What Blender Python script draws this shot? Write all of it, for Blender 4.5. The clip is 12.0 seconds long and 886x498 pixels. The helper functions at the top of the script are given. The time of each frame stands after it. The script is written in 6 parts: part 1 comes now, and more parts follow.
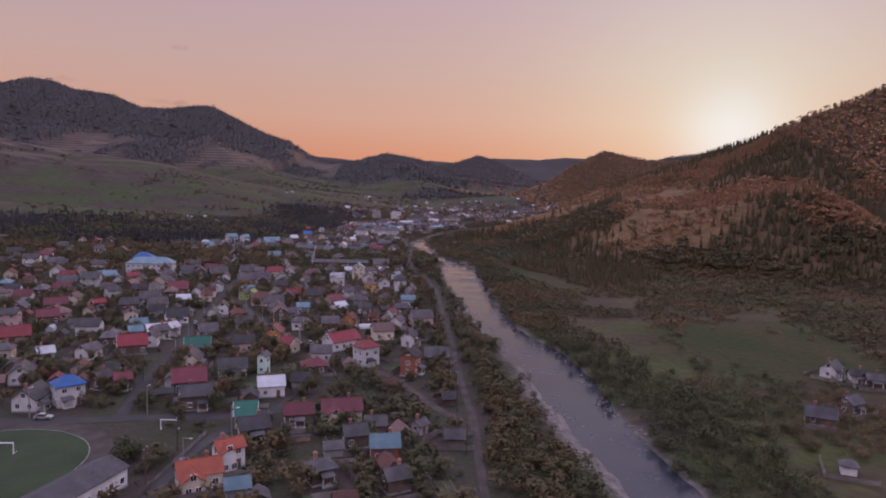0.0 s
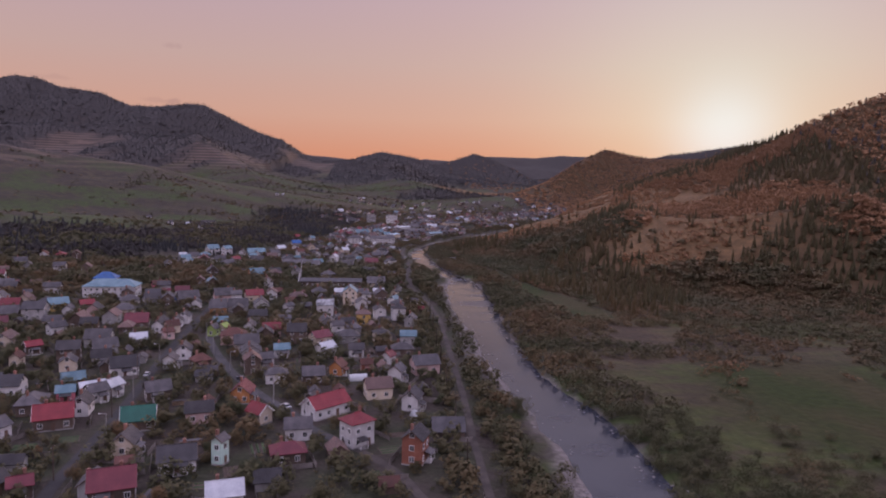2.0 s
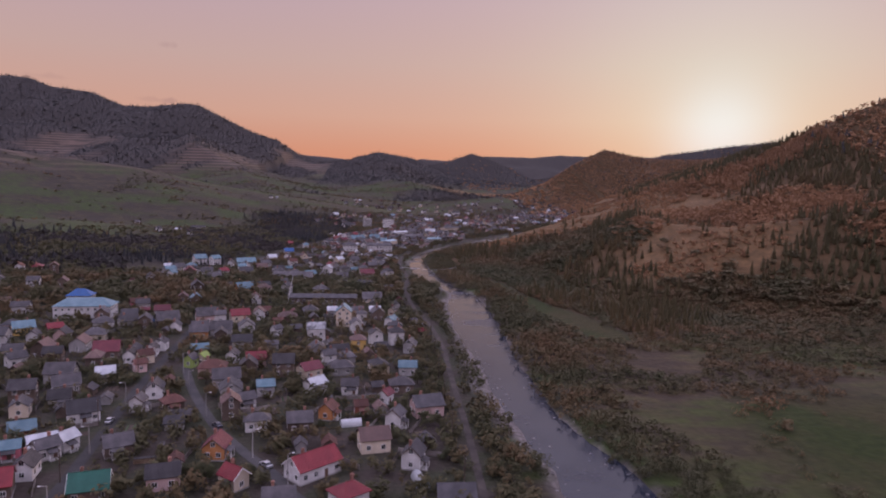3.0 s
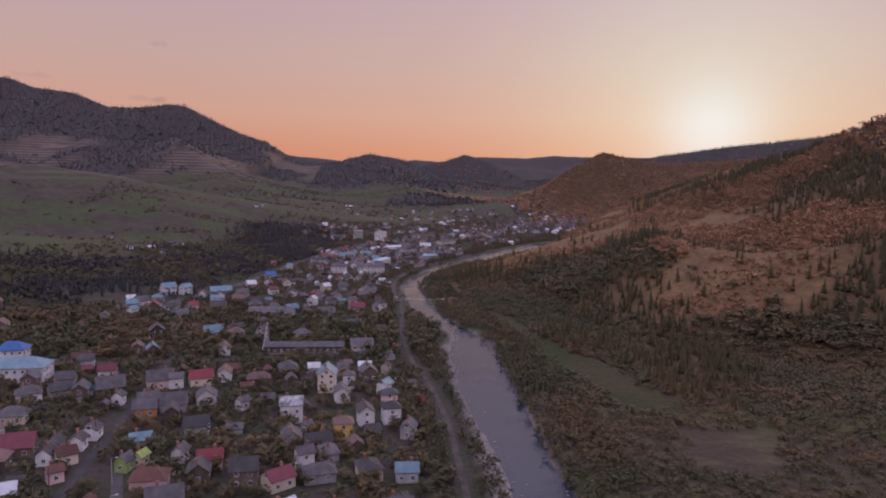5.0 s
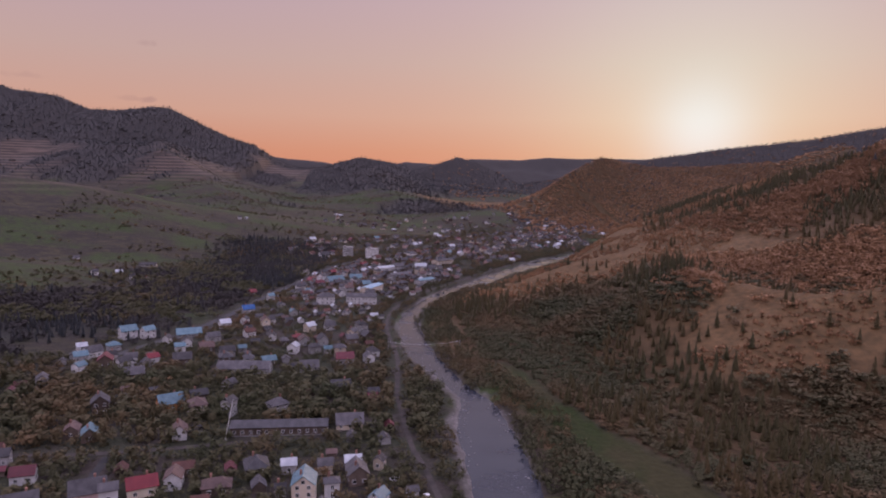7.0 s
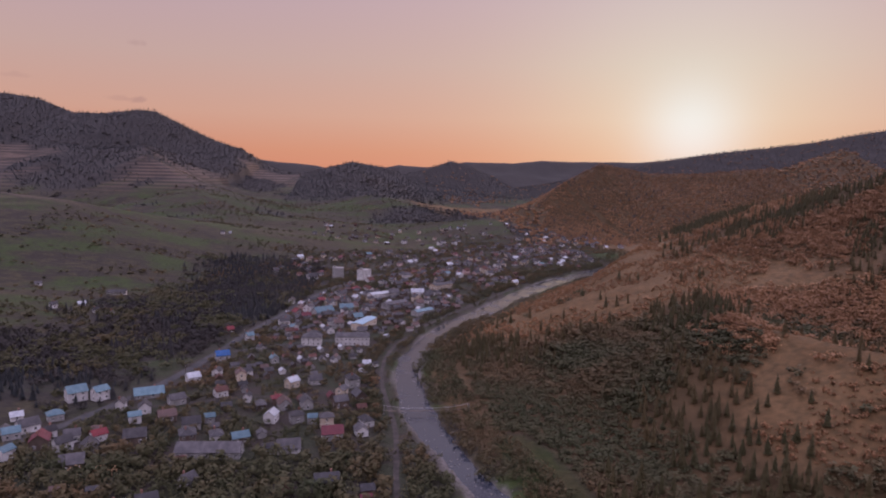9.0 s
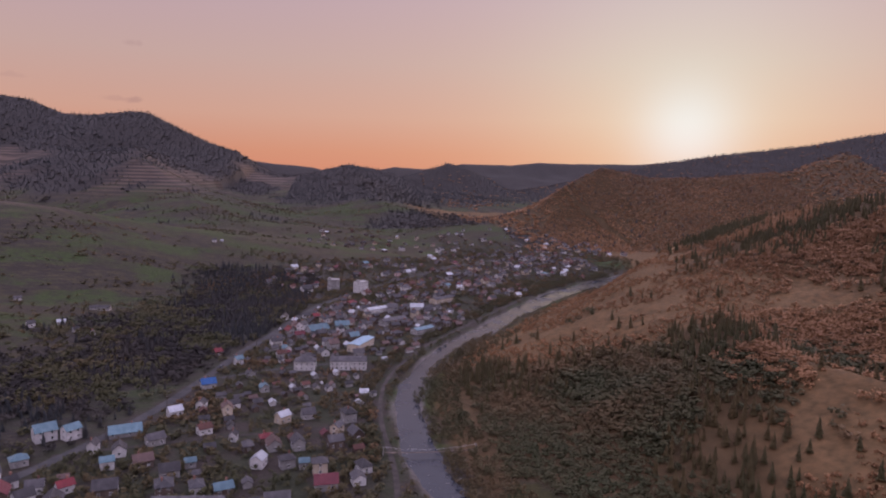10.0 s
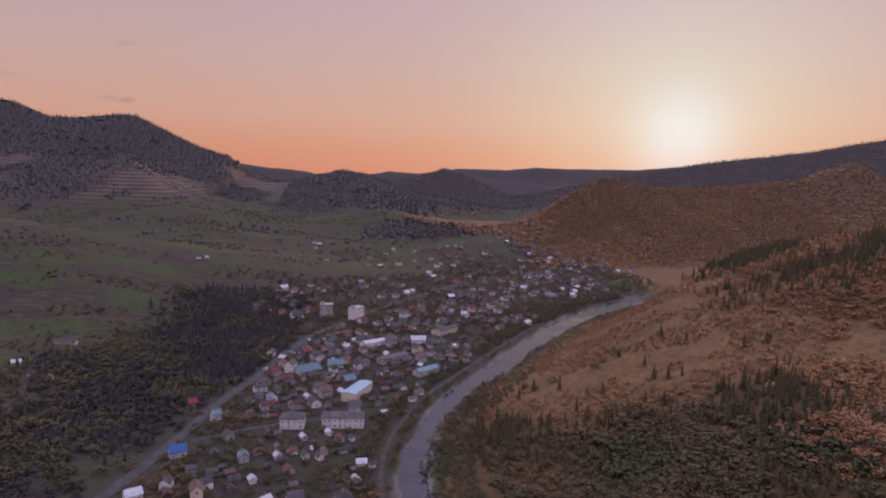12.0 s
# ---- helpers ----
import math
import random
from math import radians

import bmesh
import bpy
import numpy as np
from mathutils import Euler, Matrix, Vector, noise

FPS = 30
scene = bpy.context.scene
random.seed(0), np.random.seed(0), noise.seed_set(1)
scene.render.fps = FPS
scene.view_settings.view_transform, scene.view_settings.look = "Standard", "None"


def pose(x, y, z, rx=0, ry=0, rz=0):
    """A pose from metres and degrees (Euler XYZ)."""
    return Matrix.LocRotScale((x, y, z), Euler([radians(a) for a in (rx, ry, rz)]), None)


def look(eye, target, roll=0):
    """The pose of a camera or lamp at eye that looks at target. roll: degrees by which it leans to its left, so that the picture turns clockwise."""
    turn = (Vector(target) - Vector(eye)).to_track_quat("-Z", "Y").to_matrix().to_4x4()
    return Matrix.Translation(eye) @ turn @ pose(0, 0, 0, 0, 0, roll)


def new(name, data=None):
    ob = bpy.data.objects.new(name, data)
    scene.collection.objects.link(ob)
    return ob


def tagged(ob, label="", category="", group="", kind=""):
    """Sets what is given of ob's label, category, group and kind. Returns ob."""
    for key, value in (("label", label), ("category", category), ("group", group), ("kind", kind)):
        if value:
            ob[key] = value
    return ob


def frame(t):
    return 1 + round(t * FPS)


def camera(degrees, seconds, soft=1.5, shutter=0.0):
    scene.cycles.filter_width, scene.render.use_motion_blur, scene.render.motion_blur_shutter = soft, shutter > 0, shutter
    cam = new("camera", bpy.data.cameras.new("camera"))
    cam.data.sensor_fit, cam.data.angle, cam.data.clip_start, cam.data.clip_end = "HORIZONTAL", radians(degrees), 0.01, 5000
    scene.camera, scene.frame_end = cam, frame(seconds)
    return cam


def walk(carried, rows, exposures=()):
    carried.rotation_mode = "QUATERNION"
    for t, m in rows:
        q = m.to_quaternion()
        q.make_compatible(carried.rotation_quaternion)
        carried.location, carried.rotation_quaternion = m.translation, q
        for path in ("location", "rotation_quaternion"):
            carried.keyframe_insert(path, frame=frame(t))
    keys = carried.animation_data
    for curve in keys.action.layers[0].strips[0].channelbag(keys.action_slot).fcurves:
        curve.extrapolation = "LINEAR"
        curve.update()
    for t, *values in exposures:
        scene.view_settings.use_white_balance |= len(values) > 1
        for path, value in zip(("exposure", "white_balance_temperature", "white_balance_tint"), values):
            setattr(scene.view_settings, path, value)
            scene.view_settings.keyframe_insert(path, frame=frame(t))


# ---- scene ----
cam = camera(66.0, 12.0, soft=2.0)
# seconds, x, y, z, yaw to the left, pitch up, lean to the left
PATH = [
    (0, 0.0, 0.0, 62.0, -3.639, -5.634, 1.639),
    (1, -0.95, 26.56, 64.46, -3.826, -5.729, 1.565),
    (2, -1.65, 54.55, 68.47, -4.066, -5.811, 1.479),
    (3, -2.16, 83.79, 73.81, -4.348, -5.879, 1.389),
    (4, -2.53, 114.1, 80.25, -4.665, -5.932, 1.301),
    (5, -2.83, 145.29, 87.56, -5.005, -5.968, 1.222),
    (6, -3.11, 177.19, 95.52, -5.361, -5.988, 1.159),
    (7, -3.43, 209.61, 103.89, -5.722, -5.989, 1.117),
    (8, -3.86, 242.36, 112.45, -6.079, -5.972, 1.105),
    (9, -4.45, 275.27, 120.97, -6.423, -5.936, 1.127),
    (10, -5.26, 308.15, 129.23, -6.745, -5.878, 1.191),
    (11, -6.36, 340.82, 136.98, -7.035, -5.8, 1.304),
    (12, -7.79, 373.09, 144.01, -7.284, -5.699, 1.472),
]


def flown(x, y, z, yaw, pitch, roll):
    a, b = radians(yaw), radians(pitch)
    way = Vector((-math.sin(a) * math.cos(b), math.cos(a) * math.cos(b), math.sin(b)))
    return look((x, y, z), Vector((x, y, z)) + way * 100, roll)


walk(cam, [(row[0], flown(*row[1:])) for row in PATH])

# ---- sky and sun ----
SUN = Vector((0.4384, 0.8963, 0.0666)).normalized()
world = bpy.data.worlds.new("evening_sky")
scene.world = world
world.use_nodes = True
wn, wl = world.node_tree.nodes, world.node_tree.links
wn.clear()


def wnode(kind, **settings):
    node = wn.new(kind)
    for key, value in settings.items():
        if key == "operation":
            node.operation = value
        elif key == "blend":
            node.blend_type = value
    return node


direction = wnode("ShaderNodeTexCoord").outputs["Generated"]
split = wnode("ShaderNodeSeparateXYZ")
wl.new(direction, split.inputs[0])
ramp = wnode("ShaderNodeValToRGB")
wl.new(split.outputs["Z"], ramp.inputs[0])
SKY = [(0.0, (0.64, 0.235, 0.15)), (0.035, (0.645, 0.275, 0.18)), (0.085, (0.625, 0.35, 0.275)),
       (0.16, (0.555, 0.375, 0.35)), (0.26, (0.495, 0.355, 0.415)), (0.42, (1.18, 1.00, 1.34)), (0.6, (1.50, 1.28, 1.84)), (1.0, (1.34, 1.20, 1.80))]
for n, (at, colour) in enumerate(SKY):
    stop = ramp.color_ramp.elements[n] if n < 2 else ramp.color_ramp.elements.new(at)
    stop.position, stop.color = at, (*colour, 1)
dot = wnode("ShaderNodeVectorMath", operation="DOT_PRODUCT")
wl.new(direction, dot.inputs[0])
dot.inputs[1].default_value = SUN
floor_dot = wnode("ShaderNodeMath", operation="MAXIMUM")
wl.new(dot.outputs["Value"], floor_dot.inputs[0])
floor_dot.inputs[1].default_value = 0.0
total = ramp.outputs["Color"]
for sharp, colour in ((8.0, (0.115, 0.092, 0.052)), (45.0, (0.10, 0.20, 0.145)), (450.0, (0.07, 0.23, 0.35))):
    power = wnode("ShaderNodeMath", operation="POWER")
    wl.new(floor_dot.outputs[0], power.inputs[0])
    power.inputs[1].default_value = sharp
    glow = wnode("ShaderNodeMix")
    glow.data_type = "RGBA"
    glow.blend_type = "ADD"
    glow.inputs[7].default_value = (*colour, 1)
    wl.new(power.outputs[0], glow.inputs[0])
    wl.new(total, glow.inputs[6])
    total = glow.outputs[2]
# thin wisps of cloud low over the mountains
wisp_noise = wnode("ShaderNodeTexNoise")
wisp_noise.inputs["Scale"].default_value, wisp_noise.inputs["Detail"].default_value = 60.0, 4.0
wl.new(direction, wisp_noise.inputs["Vector"])
for centre, long, tall, dark in (((-0.2989, 0.9496, 0.0944), 0.016, 0.0055, 0.30), ((-0.3183, 0.9432, 0.0953), 0.020, 0.004, 0.16), ((-0.2965, 0.9406, 0.1656), 0.013, 0.005, 0.18), ((-0.4325, 0.8943, 0.1148), 0.035, 0.0045, 0.14)):
    away = wnode("ShaderNodeVectorMath", operation="SUBTRACT")
    wl.new(direction, away.inputs[0])
    away.inputs[1].default_value = centre
    scaled = wnode("ShaderNodeVectorMath", operation="MULTIPLY")
    wl.new(away.outputs[0], scaled.inputs[0])
    scaled.inputs[1].default_value = (1 / long, 1 / long, 1 / tall)
    reach = wnode("ShaderNodeVectorMath", operation="LENGTH")
    wl.new(scaled.outputs[0], reach.inputs[0])
    ragged = wnode("ShaderNodeMath", operation="MULTIPLY_ADD")
    wl.new(wisp_noise.outputs["Fac"], ragged.inputs[0])
    ragged.inputs[1].default_value = -2.6
    ragged.inputs[2].default_value = 2.2
    edge = wnode("ShaderNodeMath", operation="SUBTRACT")
    wl.new(ragged.outputs[0], edge.inputs[0]), wl.new(reach.outputs["Value"], edge.inputs[1])
    veil = wnode("ShaderNodeMapRange")
    veil.inputs["From Max"].default_value, veil.inputs["To Max"].default_value = 0.7, dark
    wl.new(edge.outputs[0], veil.inputs["Value"])
    cloud = wnode("ShaderNodeMix")
    cloud.data_type = "RGBA"
    cloud.inputs[7].default_value = (0.30, 0.17, 0.19, 1)
    wl.new(veil.outputs[0], cloud.inputs[0]), wl.new(total, cloud.inputs[6])
    total = cloud.outputs[2]
background = wnode("ShaderNodeBackground")
wl.new(total, background.inputs["Color"])
background.inputs["Strength"].default_value = 1.0
wl.new(background.outputs[0], wnode("ShaderNodeOutputWorld").inputs[0])
sun = new("sun", bpy.data.lights.new("sun", "SUN"))
sun.data.energy, sun.data.angle, sun.data.color = 2.6, radians(4.0), (1.0, 0.60, 0.36)
sun.matrix_world = look(SUN * 3000, (0, 0, 0))

# ---- materials ----


def material(name, colours, scale=1.0, rough=0.85, metal=0.0, bump=0.3, bump_scale=None, spread=0.25, wave=0.0, wave_axis="X", speck=0.0):
    """A surface of two mixed colours with coarse stains, fine grain, bump and a chance tone for each object."""
    mat = bpy.data.materials.new(name)
    mat.use_nodes = True
    n, l = mat.node_tree.nodes, mat.node_tree.links
    bsdf = n["Principled BSDF"]
    coord = n.new("ShaderNodeTexCoord").outputs["Object"]
    coarse, fine = n.new("ShaderNodeTexNoise"), n.new("ShaderNodeTexNoise")
    coarse.inputs["Scale"].default_value, fine.inputs["Scale"].default_value = 0.35 * scale, 4.0 * scale
    coarse.inputs["Detail"].default_value, fine.inputs["Detail"].default_value = 4.0, 5.0
    l.new(coord, coarse.inputs["Vector"]), l.new(coord, fine.inputs["Vector"])
    blend = n.new("ShaderNodeMix")
    blend.data_type = "RGBA"
    ramp = n.new("ShaderNodeValToRGB")
    ramp.color_ramp.elements[0].position, ramp.color_ramp.elements[1].position = 0.35, 0.68
    l.new(coarse.outputs["Fac"], ramp.inputs[0]), l.new(ramp.outputs[0], blend.inputs[0])
    blend.inputs[6].default_value, blend.inputs[7].default_value = (*colours[0], 1), (*colours[1], 1)
    tone = n.new("ShaderNodeHueSaturation")
    chance = n.new("ShaderNodeObjectInfo").outputs["Random"]
    mapped = n.new("ShaderNodeMapRange")
    mapped.inputs["To Min"].default_value, mapped.inputs["To Max"].default_value = 1 - spread, 1 + spread
    l.new(chance, mapped.inputs["Value"])
    grain = n.new("ShaderNodeMath")
    grain.operation = "MULTIPLY_ADD"
    l.new(fine.outputs["Fac"], grain.inputs[0])
    grain.inputs[1].default_value, grain.inputs[2].default_value = 0.5, 0.75
    value = n.new("ShaderNodeMath")
    value.operation = "MULTIPLY"
    l.new(mapped.outputs[0], value.inputs[0]), l.new(grain.outputs[0], value.inputs[1])
    l.new(value.outputs[0], tone.inputs["Value"]), l.new(blend.outputs[2], tone.inputs["Color"])
    l.new(tone.outputs[0], bsdf.inputs["Base Color"])
    bsdf.inputs["Roughness"].default_value, bsdf.inputs["Metallic"].default_value = rough, metal
    bsdf.inputs["Specular IOR Level"].default_value = 0.5 if rough < 0.45 else 0.28
    height = fine.outputs["Fac"]
    if wave:
        lines = n.new("ShaderNodeTexWave")
        lines.bands_direction = wave_axis
        lines.inputs["Scale"].default_value, lines.inputs["Distortion"].default_value = wave, 0.3
        l.new(coord, lines.inputs["Vector"])
        both = n.new("ShaderNodeMath")
        both.operation = "ADD"
        l.new(lines.outputs["Fac"], both.inputs[0]), l.new(height, both.inputs[1])
        height = both.outputs[0]
    relief = n.new("ShaderNodeBump")
    relief.inputs["Strength"].default_value, relief.inputs["Distance"].default_value = bump, 0.08
    l.new(height, relief.inputs["Height"]), l.new(relief.outputs[0], bsdf.inputs["Normal"])
    return mat


ROOFS = {
    "slate": material("weathered_slate", ((0.042, 0.040, 0.043), (0.082, 0.077, 0.080)), rough=0.75, wave=2.6, spread=0.45),
    "dark": material("dark_slate", ((0.034, 0.033, 0.036), (0.060, 0.058, 0.062)), rough=0.7, wave=2.6, spread=0.35),
    "red": material("red_metal_tile", ((0.115, 0.012, 0.018), (0.165, 0.020, 0.026)), rough=0.5, wave=2.2, spread=0.2),
    "maroon": material("dark_red_metal_tile", ((0.082, 0.017, 0.025), (0.118, 0.026, 0.034)), rough=0.55, wave=2.2),
    "orange": material("orange_tile", ((0.165, 0.042, 0.025), (0.225, 0.060, 0.034)), rough=0.7, wave=2.2, spread=0.2),
    "rust": material("rusty_tile", ((0.074, 0.036, 0.030), (0.110, 0.050, 0.040)), rough=0.8, wave=2.2),
    "blue": material("blue_metal", ((0.010, 0.055, 0.17), (0.015, 0.075, 0.22)), rough=0.45, wave=2.2, spread=0.15),
    "paleblue": material("pale_blue_metal", ((0.070, 0.130, 0.160), (0.115, 0.185, 0.215)), rough=0.5, wave=2.2, spread=0.2),
    "green": material("green_metal", ((0.010, 0.070, 0.050), (0.015, 0.098, 0.070)), rough=0.5, wave=2.2, spread=0.2),
    "sky": material("light_blue_metal", ((0.17, 0.28, 0.35), (0.24, 0.35, 0.42)), rough=0.45, wave=2.2, spread=0.1),
    "lime": material("lime_metal", ((0.15, 0.21, 0.05), (0.19, 0.26, 0.06)), rough=0.55, wave=2.2, spread=0.15),
    "white": material("galvanised_metal", ((0.30, 0.32, 0.34), (0.43, 0.45, 0.47)), rough=0.45, metal=0.25, wave=2.2, spread=0.12),
    "brown": material("brown_metal_tile", ((0.085, 0.055, 0.05), (0.125, 0.08, 0.07)), rough=0.65, wave=2.2),
    "patched": material("patched_tin", ((0.075, 0.075, 0.08), (0.36, 0.38, 0.39)), scale=1.8, rough=0.6, wave=2.2, spread=0.1),
}
WALLS = {
    "white": material("white_plaster", ((0.44, 0.435, 0.43), (0.58, 0.575, 0.57)), rough=0.9, bump=0.2, spread=0.14),
    "cream": material("cream_plaster", ((0.42, 0.36, 0.28), (0.52, 0.45, 0.36)), rough=0.9, bump=0.2, spread=0.18),
    "grey": material("grey_block", ((0.22, 0.215, 0.215), (0.32, 0.315, 0.31)), rough=0.95, bump=0.5, spread=0.22),
    "brick": material("red_brick", ((0.2, 0.08, 0.055), (0.28, 0.12, 0.08)), rough=0.95, bump=0.6, spread=0.2),
    "wood": material("brown_boards", ((0.075, 0.056, 0.045), (0.125, 0.096, 0.078)), rough=0.85, wave=3.0, wave_axis="Z", spread=0.35),
    "yellow": material("yellow_plaster", ((0.5, 0.33, 0.1), (0.58, 0.4, 0.15)), rough=0.9, bump=0.2, spread=0.12),
    "orange": material("orange_plaster", ((0.36, 0.16, 0.065), (0.44, 0.21, 0.09)), rough=0.9, bump=0.2, spread=0.12),
    "pink": material("pink_plaster", ((0.44, 0.31, 0.295), (0.52, 0.38, 0.355)), rough=0.9, bump=0.2, spread=0.15),
    "mint": material("mint_plaster", ((0.36, 0.50, 0.44), (0.45, 0.58, 0.52)), rough=0.9, bump=0.2, spread=0.15),
    "rose": material("rose_plaster", ((0.55, 0.16, 0.20), (0.62, 0.20, 0.24)), rough=0.9, bump=0.2, spread=0.1),
    "lime": material("lime_plaster", ((0.20, 0.28, 0.08), (0.26, 0.34, 0.11)), rough=0.9, bump=0.2, spread=0.1),
}
CHIMNEY = material("sooty_brick", ((0.20, 0.10, 0.08), (0.30, 0.17, 0.13)), rough=0.95, bump=0.5)
PLINTH = material("grey_concrete", ((0.22, 0.215, 0.21), (0.32, 0.31, 0.30)), rough=0.95, bump=0.4)
FRAME = material("painted_window_frame", ((0.66, 0.66, 0.65), (0.76, 0.76, 0.75)), rough=0.5, bump=0.05, spread=0.1)
DOOR = material("dark_wooden_door", ((0.10, 0.06, 0.045), (0.17, 0.11, 0.08)), rough=0.7)
FENCE = material("weathered_fence_board", ((0.12, 0.105, 0.095), (0.22, 0.20, 0.185)), rough=0.9, spread=0.3)
METAL = material("grey_metal", ((0.30, 0.30, 0.31), (0.42, 0.42, 0.43)), rough=0.4, metal=0.8, bump=0.05)
TIMBER = material("fresh_timber", ((0.42, 0.27, 0.14), (0.55, 0.37, 0.21)), rough=0.85, spread=0.15)
ASPHALT = material("worn_asphalt", ((0.030, 0.030, 0.031), (0.050, 0.048, 0.047)), scale=0.5, rough=0.9, bump=0.3)
DIRT = material("packed_dirt", ((0.030, 0.026, 0.023), (0.057, 0.048, 0.042)), scale=0.6, rough=0.95, bump=0.5)
GRASS = material("pitch_grass", ((0.022, 0.039, 0.016), (0.032, 0.053, 0.021)), scale=0.3, rough=0.95, bump=0.5)
PAINT = material("white_line_paint", ((0.60, 0.60, 0.60), (0.72, 0.72, 0.72)), rough=0.8, bump=0.1)
BARK = material("bark", ((0.055, 0.042, 0.035), (0.10, 0.08, 0.065)), rough=0.95, bump=0.6)
GLASS = bpy.data.materials.new("window_glass")
GLASS.use_nodes = True
GLASS.node_tree.nodes["Principled BSDF"].inputs["Base Color"].default_value = (0.02, 0.022, 0.026, 1)
GLASS.node_tree.nodes["Principled BSDF"].inputs["Roughness"].default_value = 0.08


def leaves(name, low, mid, high, sheen=0.5):
    """Foliage whose colour follows the tint stored on each tree and a fine noise."""
    mat = bpy.data.materials.new(name)
    mat.use_nodes = True
    n, l = mat.node_tree.nodes, mat.node_tree.links
    tint = n.new("ShaderNodeAttribute")
    tint.attribute_name = "tint"
    grain = n.new("ShaderNodeTexNoise")
    grain.inputs["Scale"].default_value = 0.9
    l.new(n.new("ShaderNodeTexCoord").outputs["Object"], grain.inputs["Vector"])
    own = n.new("ShaderNodeObjectInfo").outputs["Random"]
    mix = n.new("ShaderNodeMath")
    mix.operation = "MULTIPLY_ADD"
    l.new(grain.outputs["Fac"], mix.inputs[0])
    mix.inputs[1].default_value = 0.35
    l.new(tint.outputs["Fac"], mix.inputs[2])
    shift = n.new("ShaderNodeMath")
    shift.operation = "MULTIPLY_ADD"
    l.new(own, shift.inputs[0])
    shift.inputs[1].default_value = 0.12
    l.new(mix.outputs[0], shift.inputs[2])
    ramp = n.new("ShaderNodeValToRGB")
    ramp.color_ramp.elements[0].color, ramp.color_ramp.elements[1].color = (*low, 1), (*high, 1)
    ramp.color_ramp.elements[0].position, ramp.color_ramp.elements[1].position = 0.15, 1.1 / 1.2
    ramp.color_ramp.elements.new(0.5).color = (*mid, 1)
    l.new(shift.outputs[0], ramp.inputs[0]), l.new(ramp.outputs[0], n["Principled BSDF"].inputs["Base Color"])
    glow_through, both = n.new("ShaderNodeBsdfTranslucent"), n.new("ShaderNodeMixShader")
    l.new(ramp.outputs[0], glow_through.inputs["Color"])
    both.inputs[0].default_value = 0.30
    l.new(n["Principled BSDF"].outputs[0], both.inputs[1]), l.new(glow_through.outputs[0], both.inputs[2])
    l.new(both.outputs[0], n["Material Output"].inputs["Surface"])
    # clumps of foliage scatter light more evenly than one stiff leaf: bend their normals upwards
    lifted, unit = n.new("ShaderNodeVectorMath"), n.new("ShaderNodeVectorMath")
    lifted.operation, unit.operation = "ADD", "NORMALIZE"
    l.new(n.new("ShaderNodeNewGeometry").outputs["Normal"], lifted.inputs[0])
    lifted.inputs[1].default_value = (0, 0, 2.2)
    l.new(lifted.outputs[0], unit.inputs[0])
    l.new(unit.outputs[0], n["Principled BSDF"].inputs["Normal"]), l.new(unit.outputs[0], glow_through.inputs["Normal"])
    n["Principled BSDF"].inputs["Roughness"].default_value = 0.6
    n["Principled BSDF"].inputs["Specular IOR Level"].default_value = 0.06
    n["Principled BSDF"].inputs["Sheen Weight"].default_value = sheen
    n["Principled BSDF"].inputs["Sheen Tint"].default_value = (1.0, 0.80, 0.66, 1)
    return mat


CONIFER = leaves("spruce_needles", (0.036, 0.041, 0.019), (0.060, 0.054, 0.025), (0.100, 0.068, 0.032), 0.02)
# the bluish grey of distance haze is put into this needle colour
HAZE_SPRUCE = leaves("haze_toned_spruce", (0.030, 0.035, 0.038), (0.038, 0.042, 0.044), (0.052, 0.048, 0.046), 0.02)
AUTUMN = leaves("autumn_leaves", (0.052, 0.064, 0.032), (0.082, 0.078, 0.040), (0.170, 0.100, 0.052), 0.05)
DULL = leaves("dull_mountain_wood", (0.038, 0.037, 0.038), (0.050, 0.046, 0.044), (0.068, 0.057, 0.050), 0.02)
BARE = leaves("thinning_brown_wood", (0.170, 0.092, 0.046), (0.245, 0.130, 0.062), (0.320, 0.172, 0.082), 0.15)

# ---- lie of the land ----


def lattice(ix, iy, seed):
    h = (ix.astype(np.int64) * 374761393 + iy.astype(np.int64) * 668265263 + seed * 974634777) & 0xFFFFFFFF
    h = ((h ^ (h >> 13)) * 1274126177) & 0xFFFFFFFF
    return ((h ^ (h >> 16)) & 0xFFFF) / 65535.0


def chance_field(x, y, size, seed=0, octaves=4):
    """Smooth noise from 0 to 1 with features about size metres wide."""
    x, y = np.asarray(x, float) / size, np.asarray(y, float) / size
    out, weight, total_weight = 0.0, 1.0, 0.0
    for octave in range(octaves):
        ix, iy = np.floor(x), np.floor(y)
        fx, fy = x - ix, y - iy
        fx, fy = fx * fx * (3 - 2 * fx), fy * fy * (3 - 2 * fy)
        a, b = lattice(ix, iy, seed + octave), lattice(ix + 1, iy, seed + octave)
        c, d = lattice(ix, iy + 1, seed + octave), lattice(ix + 1, iy + 1, seed + octave)
        out = out + weight * ((a + (b - a) * fx) * (1 - fy) + (c + (d - c) * fx) * fy)
        total_weight += weight
        x, y, weight = x * 2.03 + 17.3, y * 2.03 + 5.7, weight * 0.5
    return out / total_weight


def smooth(a, b, v):
    s = np.clip((np.asarray(v, float) - a) / (b - a), 0, 1)
    return s * s * (3 - 2 * s)


